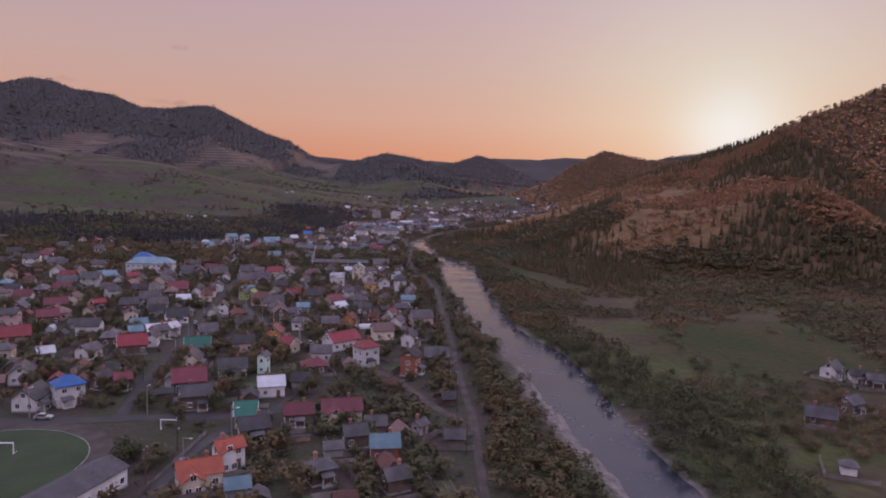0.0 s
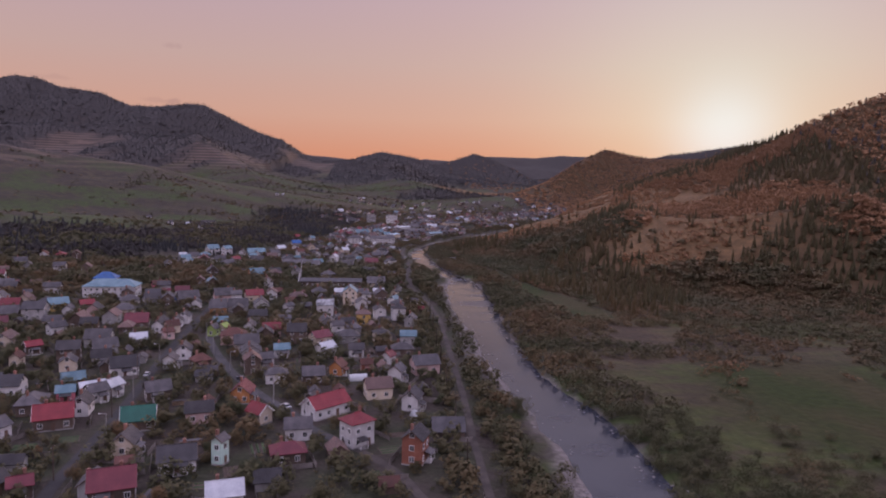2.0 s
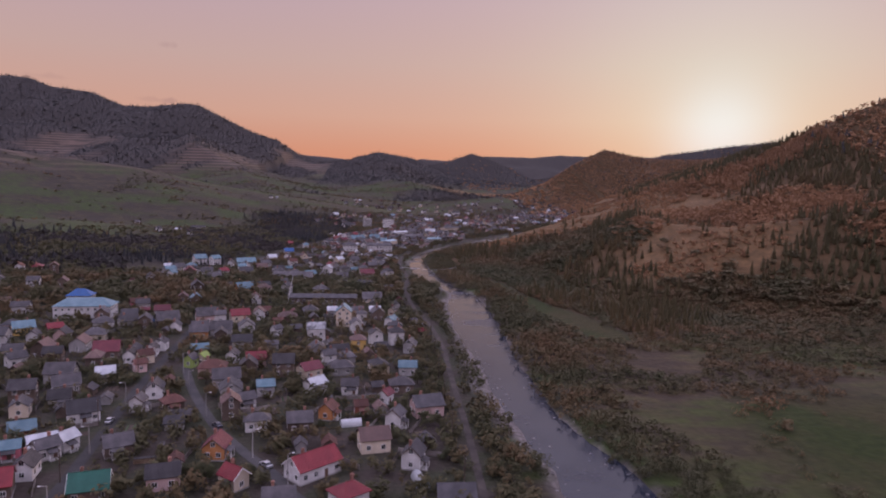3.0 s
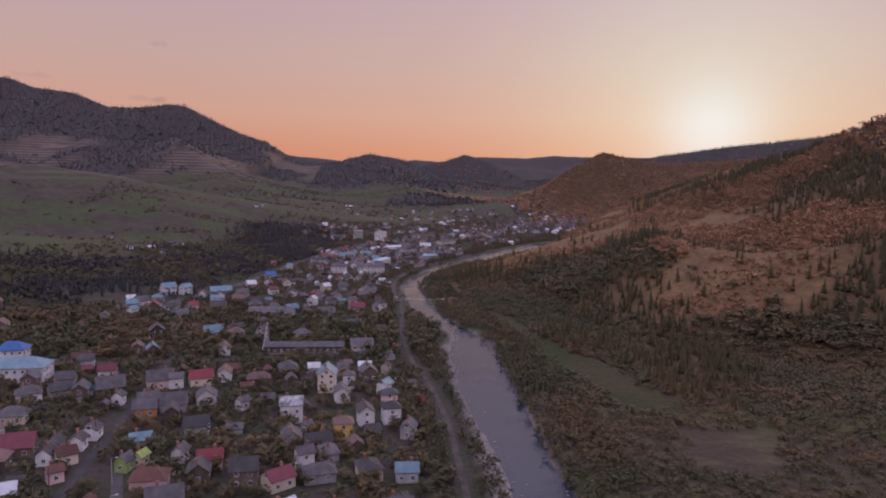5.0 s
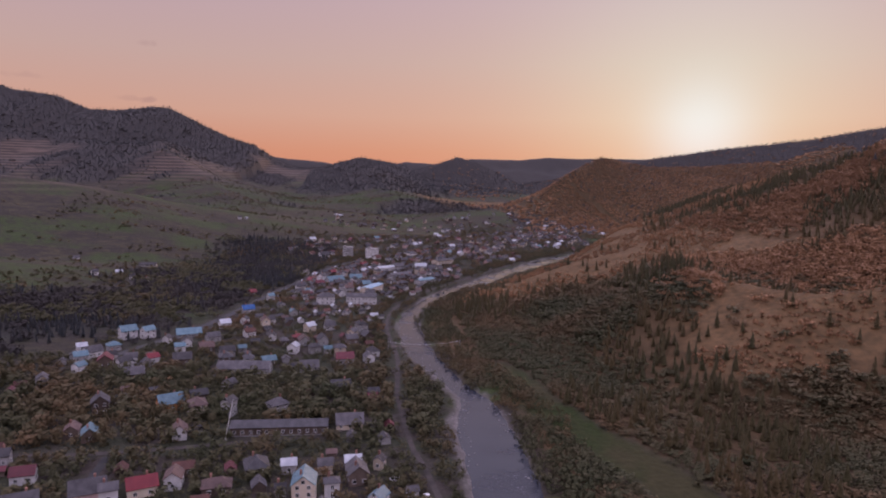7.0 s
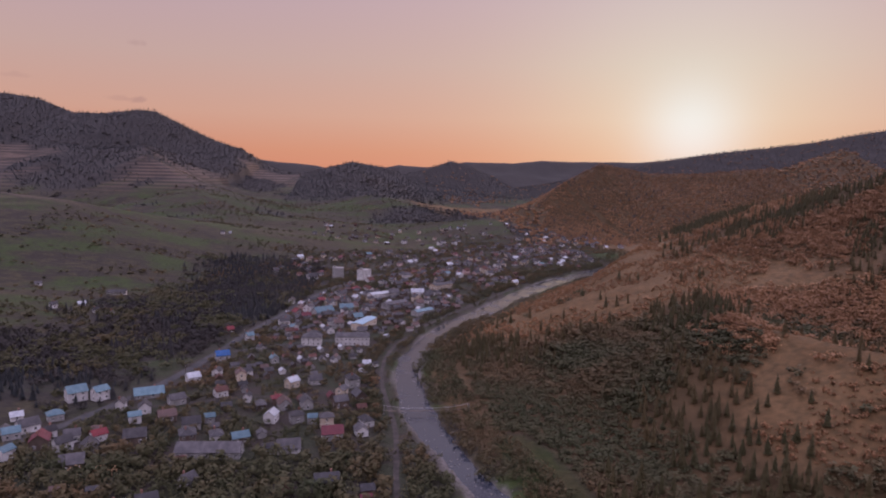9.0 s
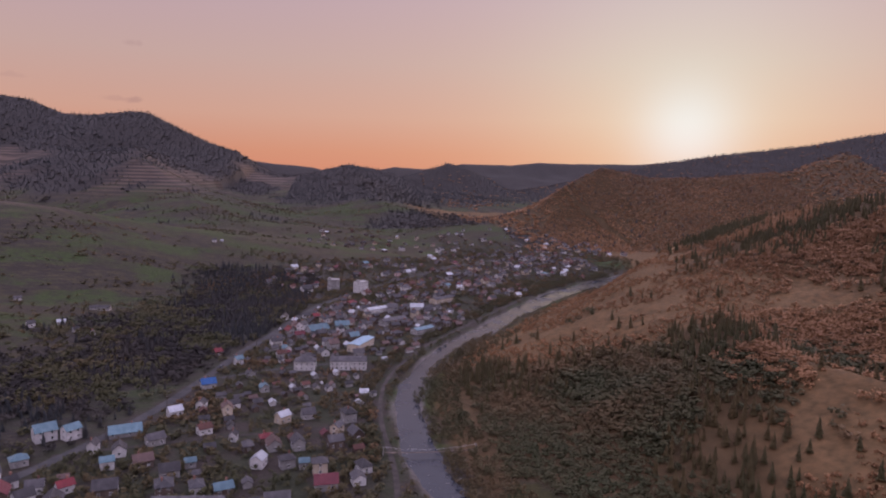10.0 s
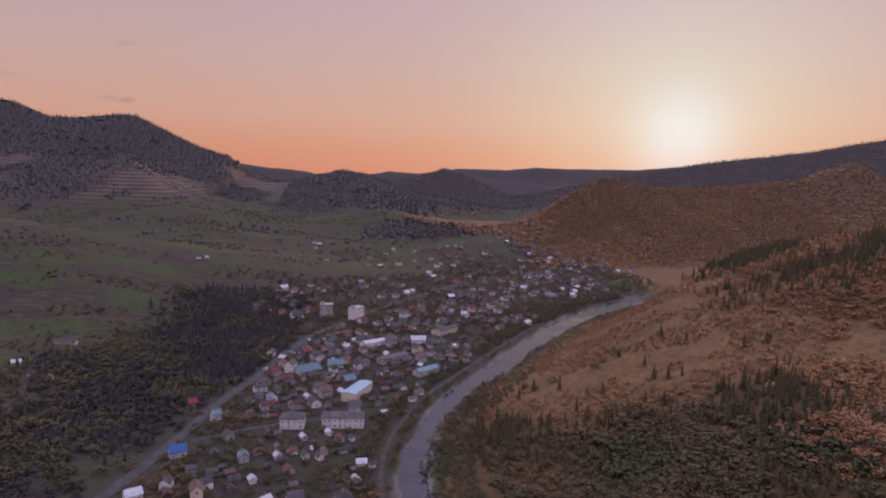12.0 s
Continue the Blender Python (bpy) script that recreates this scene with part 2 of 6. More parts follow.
def along(line, x, y):
    """Distance from points to a polyline, and its third coordinate at the nearest place."""
    best, value = np.full(np.shape(x), 1e9), np.zeros(np.shape(x))
    for (x0, y0, z0), (x1, y1, z1) in zip(line, line[1:]):
        dx, dy = x1 - x0, y1 - y0
        s = np.clip(((x - x0) * dx + (y - y0) * dy) / (dx * dx + dy * dy), 0, 1)
        d = np.hypot(x - x0 - s * dx, y - y0 - s * dy)
        near = d < best
        best, value = np.where(near, d, best), np.where(near, z0 + s * (z1 - z0), value)
    return best, value


def curve_through(points, steps=8):
    """A smooth line through points of x, y and a third value."""
    p = [Vector(q) for q in points]
    p = [2 * p[0] - p[1], *p, 2 * p[-1] - p[-2]]
    out = []
    for a, b, c, d in zip(p, p[1:], p[2:], p[3:]):
        for k in range(steps):
            s = k / steps
            out.append(0.5 * (2 * b + (c - a) * s + (2 * a - 5 * b + 4 * c - d) * s * s + (3 * b - a - 3 * c + d) * s ** 3))
    return [tuple(v) for v in out] + [tuple(p[-2])]


# river: x, y and width
RIVER = curve_through([(40, -900, 26), (85, -400, 26), (72, -100, 24), (58, 60, 18), (55.5, 130, 17), (54, 162, 17.5), (53, 190, 20), (52, 235, 22), (44, 295, 18), (42.5, 340, 18),
                       (42, 420, 24), (43, 465, 24), (44, 498, 22), (44.5, 520, 15), (38.5, 543, 11), (33.5, 565, 12.5), (24.5, 607, 17), (21, 655, 16), (22, 705, 14.5),
                       (38, 765, 15), (71, 837, 17), (112, 899, 20), (145.5, 958.5, 22), (234.5, 1083, 27), (320, 1168, 32), (390, 1225, 28), (520, 1280, 26), (760, 1310, 26), (1100, 1500, 26)], 6)

# hills: crest of x, y and height, breadth of the slopes, steepness
HILLS = [
    ([(-3300, -200, 380), (-3000, 1500, 430), (-2300, 2600, 470), (-1675, 3000, 420), (-1561, 3000, 447), (-1470, 3000, 441), (-1379, 3000, 405), (-1219, 3000, 386),
      (-1103, 3000, 341), (-987, 3000, 341), (-869, 3000, 355), (-803, 3000, 350), (-685, 3000, 291), (-549, 3000, 234), (-477, 3000, 215), (-440, 3000, 192), (-404, 3000, 163), (-350, 2990, 134), (-285, 2980, 112)], 1250, 1.25),
    ([(-285, 2980, 110), (-220, 2960, 122), (-175, 2950, 136), (-147, 2946, 152), (-73, 2946, 178), (0, 2946, 169), (69, 2946, 158), (125, 2946, 136), (221, 2946, 90)], 700, 1.2),
    ([(-60, 2820, 128), (-10, 2550, 104), (40, 2200, 58), (80, 2000, 20)], 430, 1.3),
    ([(-720, 2560, 205), (-608, 2249, 172), (-440, 2054, 91), (-330, 1800, 45)], 520, 1.4),
    ([(260, 3560, 158), (330, 3560, 184), (391, 3560, 207), (490, 3560, 183), (600, 3560, 135), (720, 3560, 60)], 650, 1.2),
    ([(-1700, 4300, 250), (-650, 4300, 216), (-516, 4300, 198), (-400, 4300, 191), (-300, 4300, 180), (-240, 4300, 168), (0, 4300, 166), (60, 4300, 170), (176, 4300, 194), (330, 4300, 186), (403, 4300, 192), (567, 4300, 219), (867, 4300, 218), (1035, 4300, 240), (1206, 4300, 235), (1659, 4300, 241), (2700, 4300, 330)], 800, 1.2),
    ([(350, 1930, 36), (432, 1950, 72), (486, 1960, 112), (530, 1960, 138), (583, 1960, 165), (640, 1965, 154), (719, 1975, 142), (850, 1990, 143), (1150, 2050, 170), (1500, 2300, 240)], 420, 1.15),
    ([(1250, 3400, 190), (1331, 3400, 215), (1441, 3400, 232), (1660, 3400, 268), (1840, 3400, 292), (2084, 3400, 322), (2313, 3400, 362), (2512, 3400, 398), (3100, 3100, 470), (3400, 1500, 450)], 1000, 1.15),
    ([(2600, -900, 380), (1700, 200, 390), (1100, 690, 360), (860, 780, 287), (577, 800, 189), (540, 800, 172), (498, 802, 157), (463, 805, 140), (430, 840, 119), (412, 930, 102), (398, 1010, 84), (375, 1110, 44), (360, 1180, 12)], 400, 1.25),
    ([(330, 520, 63), (235, 560, 44), (205, 640, 43), (225, 740, 41), (290, 820, 57)], 112, 1.12),
    ([(-1300, 1150, 200), (-900, 1250, 140), (-600, 1300, 100), (-450, 1320, 82), (-330, 1400, 52)], 420, 1.25),
    ([(-1100, 600, 120), (-700, 700, 60), (-450, 800, 26)], 330, 1.2),
    ([(-3300, -600, 350), (-1500, -1700, 380), (300, -2100, 400), (1900, -1500, 400), (2800, -700, 380)], 1100, 1.2),
]


def height(x, y):
    """Ground height over the whole valley."""
    x, y = np.asarray(x, float), np.asarray(y, float)
    total = np.zeros(np.broadcast(x, y).shape)
    rough = np.zeros_like(total)
    for crest, breadth, power in HILLS:
        d, z = along(crest, x, y)
        s = np.clip(1 - d / breadth, 0, 1)
        total += (z * s ** power) ** 5
        rough = np.maximum(rough, z * s * np.clip(d / breadth * 3, 0.10, 1))
    z = total ** 0.2
    z = z + rough * 0.34 * (chance_field(x, y, 260, 3) - 0.5) + np.minimum(rough, 60) * 0.10 * (chance_field(x, y, 45, 9, 3) - 0.5)
    d, width = along(RIVER, x, y)
    z = z * smooth(0, 60 + 55 * smooth(760, 830, y) * smooth(1350, 1200, y), d - width * 0.5)
    ragged = 5.0 * (chance_field(x, y, 14, 21, 3) - 0.5)
    return z - 2.6 * smooth(3.5, -6.0, d + ragged - width * 0.5)


def ground_at(x, y):
    return float(height(np.array([x]), np.array([y]))[0])


def meadow_here(x, y):
    """The mown green meadow on the right bank and the grassy strip beyond it."""
    wobble = 22 * (chance_field(x, y, 40, 141, 3) - 0.5) + 9 * (chance_field(x, y, 9, 143, 2) - 0.5)
    field = np.exp(-(((x - 145 + wobble) / 48) ** 2 + ((y - 256 + wobble) / 56) ** 2) ** 3)
    strip, _ = along([(64, 575, 0), (72, 512, 0), (86, 470, 0), (104, 400, 0)], x, y)
    return np.maximum(field, smooth(15, 8, strip + 0.5 * wobble))



def woods(x, y):
    """How densely trees stand at a place, from 0 to 1."""
    x, y = np.asarray(x, float), np.asarray(y, float)
    z, patch = height(x, y), chance_field(x, y, 190, 31)
    d, width = along(RIVER, x, y)
    right = (x > np.interp(y, [q[1] for q in RIVER], [q[0] for q in RIVER])) & (d > width * 0.5 + 4)
    edge = 50 * (chance_field(x, y, 60, 47, 3) - 0.5)
    glade = np.exp(-(((x - 226 + edge * 0.6) / 64) ** 2 + ((y - 556 + edge * 0.6) / 60) ** 2) ** 3)
    moor = smooth(0, 32, y - 700 + 0.28 * (x - 200) + edge) * smooth(85, 62, z)
    dense = smooth(9, 22, d - width * 0.5) * (1 - meadow_here(x, y)) * smooth(385, 425, y + edge) * (1 - 0.95 * glade) * (1 - 0.97 * moor)
    east = np.where(right & (y < 1700), np.maximum(dense * (y < 830), smooth(55, 85, z + edge * 0.3)), 0)
    copse = chance_field(x, y, 95, 37, 3)
    hill = smooth(0.46, 0.56, 0.55 * patch + 0.45 * copse + (z - 150) / 500) * smooth(12, 40, z)
    west = np.where(~right & (y > 700), hill, 0)
    belt_d, _ = along([(-330, 660, 0), (-205, 715, 0), (-172, 770, 0), (-140, 880, 0), (-105, 990, 0), (-110, 1090, 0)], x, y)
    belt = smooth(120, 30, belt_d + 120 * (chance_field(x, y, 90, 61, 4) - 0.5)) * (x < road_x(y) - 4)
    belt = belt * (1 - np.exp(-(((x + 262 + edge) / 74) ** 2 + ((y - 802 + edge) / 44) ** 2) ** 2))
    knoll, _ = along([(400, 1900, 0), (583, 1960, 0), (850, 1990, 0), (1500, 2300, 0)], x, y)
    far = np.where((y > 1850) | ((x > 300) & (y > 1450)), np.maximum(smooth(0.38, 0.5, patch + (z - 130) / 350), smooth(430, 360, knoll)), 0)
    terraces = np.maximum(np.exp(-(((x + 500 + edge) / 150) ** 2 + ((y - 2240 + edge) / 260) ** 2) ** 2), np.exp(-(((x + 1060 + edge) / 170) ** 2 + ((y - 2330 + edge) / 120) ** 2) ** 2))
    far = far * (1 - 0.9 * terraces)
    far = np.where((x > 700) | ((y > 2300) & (x > -250)), np.maximum(far, smooth(30, 60, z) * (y > 1300)), far)
    return np.clip(np.maximum.reduce([east, west, 0.9 * belt, far * 0.95]), 0, 1)


ROAD = curve_through([(-330, 330, 6.4), (-255, 460, 6.4), (-200, 530, 6.4), (-153, 598, 6.4), (-121, 672, 6.4), (-104, 745, 6.4), (-94, 802, 6.4), (-79, 862, 6.4), (-66, 925, 6.4), (-43, 1006, 6.4), (0, 1090, 6.4), (70, 1200, 6.4), (170, 1330, 6.4), (330, 1450, 6.4)], 5)


def road_x(y):
    return np.interp(y, [q[1] for q in ROAD], [q[0] for q in ROAD])


def spacing(stops):
    """Grid lines from stops of (place, step)."""
    out = [stops[0][0]]
    while out[-1] < stops[-1][0]:
        out.append(out[-1] + float(np.interp(out[-1], [s[0] for s in stops], [s[1] for s in stops])))
    return np.array(out)


def grid_mesh(name, xs, ys, zfun):
    gx, gy = np.meshgrid(xs, ys)
    gz = zfun(gx, gy)
    nx, ny = len(xs), len(ys)
    mesh = bpy.data.meshes.new(name)
    mesh.vertices.add(nx * ny)
    mesh.vertices.foreach_set("co", np.stack([gx, gy, gz], -1).astype(np.float32).ravel())
    k = (np.arange(ny - 1)[:, None] * nx + np.arange(nx - 1)[None]).ravel()
    quads = np.stack([k, k + 1, k + nx + 1, k + nx], -1).astype(np.int32)
    mesh.loops.add(quads.size)
    mesh.loops.foreach_set("vertex_index", quads.ravel())
    mesh.polygons.add(len(quads))
    mesh.polygons.foreach_set("loop_start", np.arange(0, quads.size, 4, dtype=np.int32))
    mesh.polygons.foreach_set("use_smooth", np.ones(len(quads), bool))
    mesh.update(calc_edges=True)
    return mesh, gx.ravel(), gy.ravel(), gz.ravel()


def store(mesh, name, values):
    mesh.attributes.new(name, "FLOAT", "POINT").data.foreach_set("value", np.asarray(values, np.float32).ravel())


XS = spacing([(-4600, 120), (-1700, 26), (-500, 13), (-120, 7), (-20, 3.4), (110, 3.4), (420, 6), (700, 12), (2000, 30), (4600, 120)])
YS = spacing([(-2600, 120), (-200, 30), (90, 6.5), (800, 7), (1300, 10), (2000, 21), (3600, 28), (4900, 50)])
land, gx, gy, gz = grid_mesh("ground", XS, YS, height)
river_d, river_w = along(RIVER, gx, gy)
wood_here = woods(gx, gy)
store(land, "wood", wood_here)
river_x = np.interp(gy, [q[1] for q in RIVER], [q[0] for q in RIVER])
bar = np.where(gx < river_x, smooth(5.5, 1.0, river_d - river_w * 0.5 + 11 * (chance_field(gx, gy, 34, 71, 3) - 0.50) - 3.0 * smooth(215, 180, gy) + 4.0 * smooth(560, 620, gy)), smooth(1.5, -1.0, river_d - river_w * 0.5 + 6 * (chance_field(gx, gy, 30, 73, 3) - 0.30) - 4.0 * smooth(640, 665, gy) * smooth(780, 740, gy)))
store(land, "shingle", bar)
settled = (gx < river_x) * smooth(-30, 0, gx - road_x(gy) + 190 * smooth(980, 1080, gy)) * smooth(-1, 5, river_d - river_w * 0.5) * (gx < np.minimum(30 + 0.9 * np.maximum(gy - 700, 0), 350 + 40 * (chance_field(gx, gy, 60, 171, 3) - 0.5))) * smooth(1750, 1500, gy) * smooth(60, 110, gy)
near_town = (gy < 650) & (gx < 5) & (gx > -420)
store(land, "settled", np.where(near_town, np.maximum(settled, smooth(650, 560, gy) * smooth(30, 110, gy)), settled))
upland = smooth(55, 115, gz)
field_here = meadow_here(gx, gy)
# brown stops past y 2600, so far ridges get greyer ground as haze tone
east_line = np.where(gy < 1200, river_x, np.interp(gy, [1200, 1500, 1850, 2350, 2600, 2800], [365, 420, 280, 100, 900, 4000]))
store(land, "mown", field_here)
store(land, "brown", smooth(-5, 25, gx - east_line + 30 * (chance_field(gx, gy, 60, 115, 3) - 0.5)) * (1 - field_here) * (0.15 + 0.85 * smooth(360, 460, gy)) * smooth(2, 14, river_d - river_w * 0.5))
store(land, "upland", upland)


def land_material():
    mat = bpy.data.materials.new("valley_ground")
    mat.use_nodes = True
    n, l = mat.node_tree.nodes, mat.node_tree.links
    coord = n.new("ShaderNodeTexCoord").outputs["Object"]

    def noise_at(scale, detail=5.0, stretch=None):
        tex = n.new("ShaderNodeTexNoise")
        tex.inputs["Scale"].default_value, tex.inputs["Detail"].default_value = scale, detail
        source = coord
        if stretch:
            m = n.new("ShaderNodeMapping")
            m.inputs["Scale"].default_value = stretch
            l.new(coord, m.inputs["Vector"])
            source = m.outputs[0]
        l.new(source, tex.inputs["Vector"])
        return tex.outputs["Fac"]

    def stepped(fac, low, high, a, b):
        r = n.new("ShaderNodeValToRGB")
        r.color_ramp.elements[0].position, r.color_ramp.elements[1].position = low, high
        r.color_ramp.elements[0].color, r.color_ramp.elements[1].color = (*a, 1), (*b, 1)
        l.new(fac, r.inputs[0])
        return r.outputs[0]

    def mixed(fac, a, b):
        m = n.new("ShaderNodeMix")
        m.data_type = "RGBA"
        l.new(fac, m.inputs[0]), l.new(a, m.inputs[6]), l.new(b, m.inputs[7])
        return m.outputs[2]

    def stored(name):
        a = n.new("ShaderNodeAttribute")
        a.attribute_name = name
        return a.outputs["Fac"]

    fine = noise_at(0.35, 6.0)
    fields = stepped(noise_at(0.0075, 10.0, (1, 2.2, 1)), 0.45, 0.54, (0, 0, 0), (1, 1, 1))
    meadow = mixed(fields, stepped(fine, 0.3, 0.7, (0.026, 0.039, 0.013), (0.047, 0.063, 0.022)), stepped(fine, 0.3, 0.7, (0.036, 0.032, 0.019), (0.066, 0.056, 0.033)))
    scrub = mixed(fields, stepped(noise_at(0.09, 8.0, (1, 1.8, 1)), 0.48, 0.62, (0, 0, 0), (0.75, 0.75, 0.75)), stepped(noise_at(0.06, 9.0, (1, 2.2, 1)), 0.40, 0.54, (0, 0, 0), (1, 1, 1)))
    meadow = mixed(scrub, meadow, stepped(fine, 0.3, 0.7, (0.022, 0.020, 0.016), (0.040, 0.034, 0.027)))
    brown = mixed(stepped(noise_at(0.02, 8.0, (1, 2.0, 1)), 0.44, 0.58, (0, 0, 0), (1, 1, 1)), stepped(noise_at(0.22, 7.0), 0.32, 0.68, (0.062, 0.042, 0.020), (0.130, 0.076, 0.035)),
                  stepped(noise_at(0.22, 7.0), 0.32, 0.68, (0.080, 0.054, 0.026), (0.155, 0.094, 0.045)))
    meadow = mixed(stored("brown"), meadow, brown)
    cut = mixed(stepped(noise_at(0.035, 8.0, (1, 0.5, 1)), 0.42, 0.58, (0, 0, 0), (1, 1, 1)), stepped(fine, 0.3, 0.7, (0.016, 0.024, 0.007), (0.029, 0.039, 0.011)),
                stepped(fine, 0.3, 0.7, (0.027, 0.026, 0.011), (0.046, 0.041, 0.018)))
    meadow = mixed(stored("mown"), meadow, cut)
    steps = n.new("ShaderNodeTexWave")
    steps.bands_direction = "Z"
    steps.inputs["Scale"].default_value, steps.inputs["Distortion"].default_value, steps.inputs["Detail"].default_value, steps.inputs["Detail Scale"].default_value = 0.036, 5.0, 4.0, 0.012
    l.new(coord, steps.inputs["Vector"])
    strips = mixed(stepped(noise_at(0.006, 6.0), 0.44, 0.52, (0, 0, 0), (1, 1, 1)), stepped(noise_at(0.010, 7.0, (1, 5.5, 1)), 0.50, 0.58, (0, 0, 0), (1, 1, 1)), stepped(steps.outputs["Fac"], 0.52, 0.70, (0, 0, 0), (1, 1, 1)))
    dry = mixed(strips, stepped(fine, 0.3, 0.7, (0.034, 0.029, 0.025), (0.056, 0.045, 0.037)), stepped(fine, 0.3, 0.7, (0.088, 0.066, 0.052), (0.130, 0.096, 0.077)))
    ground = mixed(stored("upland"), meadow, dry)
    garden = mixed(stepped(noise_at(0.05, 4.0), 0.42, 0.6, (0, 0, 0), (1, 1, 1)), stepped(noise_at(0.8), 0.3, 0.7, (0.025, 0.028, 0.018), (0.042, 0.044, 0.027)),
                   stepped(noise_at(0.8), 0.3, 0.7, (0.033, 0.028, 0.024), (0.054, 0.044, 0.038)))
    ground = mixed(stored("settled"), ground, garden)
    litter = mixed(stored("brown"), stepped(noise_at(0.12, 6.0), 0.3, 0.75, (0.028, 0.028, 0.028), (0.050, 0.044, 0.040)),
                   stepped(noise_at(0.12, 6.0), 0.3, 0.75, (0.046, 0.033, 0.017), (0.090, 0.058, 0.029)))
    ground = mixed(stored("wood"), ground, litter)
    shingle = stepped(noise_at(0.6, 6.0), 0.35, 0.7, (0.085, 0.077, 0.072), (0.190, 0.172, 0.160))
    ground = mixed(stored("shingle"), ground, shingle)
    l.new(ground, n["Principled BSDF"].inputs["Base Color"])
    n["Principled BSDF"].inputs["Roughness"].default_value = 0.75
    n["Principled BSDF"].inputs["Specular IOR Level"].default_value = 0.06
    bump = n.new("ShaderNodeBump")
    bump.inputs["Strength"].default_value, bump.inputs["Distance"].default_value = 0.7, 0.6
    l.new(fine, bump.inputs["Height"]), l.new(bump.outputs[0], n["Principled BSDF"].inputs["Normal"])
    return mat


land.materials.append(land_material())
tagged(new("ground", land), "broad river valley floor and grassy hills rising to wooded ridges", "ground", kind="structure")


def ribbon(name, line, mat, lift, width=None, across=4, ragged=0.0, drape=True, level=0.0):
    """A strip along a line of x, y and width, laid on the ground or at one level."""
    pts = np.array(line)
    way = np.gradient(pts[:, :2], axis=0)
    way /= np.linalg.norm(way, axis=1)[:, None]
    side = np.stack([way[:, 1], -way[:, 0]], -1)
    s = np.linspace(-0.5, 0.5, across + 1)
    w = pts[:, 2] if width is None else np.full(len(pts), width)
    px = pts[:, None, 0] + side[:, None, 0] * s * w[:, None]
    py = pts[:, None, 1] + side[:, None, 1] * s * w[:, None]
    if ragged:
        shift = ragged * (chance_field(px, py, 6, 83, 2) - 0.5)
        px, py = px + side[:, None, 0] * shift, py + side[:, None, 1] * shift
    pz = (height(px, py) if drape else np.zeros_like(px) + level) + lift
    verts = np.stack([px, py, pz], -1).reshape(-1, 3).tolist()
    m = across + 1
    faces = [(i * m + j, i * m + j + 1, (i + 1) * m + j + 1, (i + 1) * m + j) for i in range(len(pts) - 1) for j in range(across)]
    mesh = bpy.data.meshes.new(name)
    mesh.from_pydata(verts, [], faces)
    mesh.materials.append(mat)
    return new(name, mesh)


WATER = bpy.data.materials.new("river_water")
WATER.use_nodes = True
wt, wtl = WATER.node_tree.nodes, WATER.node_tree.links
water_coord = wt.new("ShaderNodeTexCoord").outputs["Object"]
ripple, riffle, foam = wt.new("ShaderNodeTexNoise"), wt.new("ShaderNodeTexNoise"), wt.new("ShaderNodeTexNoise")
ripple.inputs["Scale"].default_value, ripple.inputs["Detail"].default_value = 0.30, 7.0
riffle.inputs["Scale"].default_value, riffle.inputs["Detail"].default_value = 0.045, 6.0
foam.inputs["Scale"].default_value, foam.inputs["Detail"].default_value = 1.1, 8.0
for tex in (ripple, riffle, foam):
    wtl.new(water_coord, tex.inputs["Vector"])
water_bump, water_ramp, white_ramp = wt.new("ShaderNodeBump"), wt.new("ShaderNodeValToRGB"), wt.new("ShaderNodeValToRGB")
water_ramp.color_ramp.elements[0].position, water_ramp.color_ramp.elements[1].position = 0.48, 0.66
water_ramp.color_ramp.elements[0].color, water_ramp.color_ramp.elements[1].color = (0.16, 0.16, 0.16, 1), (0.70, 0.70, 0.70, 1)
wtl.new(riffle.outputs["Fac"], water_ramp.inputs[0])
wtl.new(water_ramp.outputs[0], water_bump.inputs["Strength"])
wtl.new(ripple.outputs["Fac"], water_bump.inputs["Height"])
water_bump.inputs["Distance"].default_value = 0.35
wtl.new(water_bump.outputs[0], wt["Principled BSDF"].inputs["Normal"])
froth = wt.new("ShaderNodeMath")
froth.operation = "MULTIPLY"
wtl.new(riffle.outputs["Fac"], froth.inputs[0]), wtl.new(foam.outputs["Fac"], froth.inputs[1])
wtl.new(froth.outputs[0], white_ramp.inputs[0])
white_ramp.color_ramp.elements[0].position, white_ramp.color_ramp.elements[1].position = 0.36, 0.45
white_ramp.color_ramp.elements[0].color, white_ramp.color_ramp.elements[1].color = (0.016, 0.020, 0.030, 1), (0.13, 0.13, 0.15, 1)
wtl.new(white_ramp.outputs[0], wt["Principled BSDF"].inputs["Base Color"])
gloss = wt.new("ShaderNodeMapRange")
gloss.inputs["From Min"].default_value, gloss.inputs["From Max"].default_value = 0.38, 0.66
gloss.inputs["To Min"].default_value, gloss.inputs["To Max"].default_value = 0.05, 0.34
wtl.new(riffle.outputs["Fac"], gloss.inputs["Value"]), wtl.new(gloss.outputs[0], wt["Principled BSDF"].inputs["Roughness"])
wt["Principled BSDF"].inputs["IOR"].default_value = 1.33
wt["Principled BSDF"].inputs["Specular IOR Level"].default_value = 0.27
tagged(ribbon("river", [(x, y, w + 14) for x, y, w in RIVER], WATER, 0, across=2, drape=False, level=-1.0), "shallow grey mountain river with riffles between gravel banks", "river", kind="structure")
tagged(ribbon("main_road", ROAD, ASPHALT, 0.19), "grey asphalt road along the foot of the hills", "road", kind="structure")
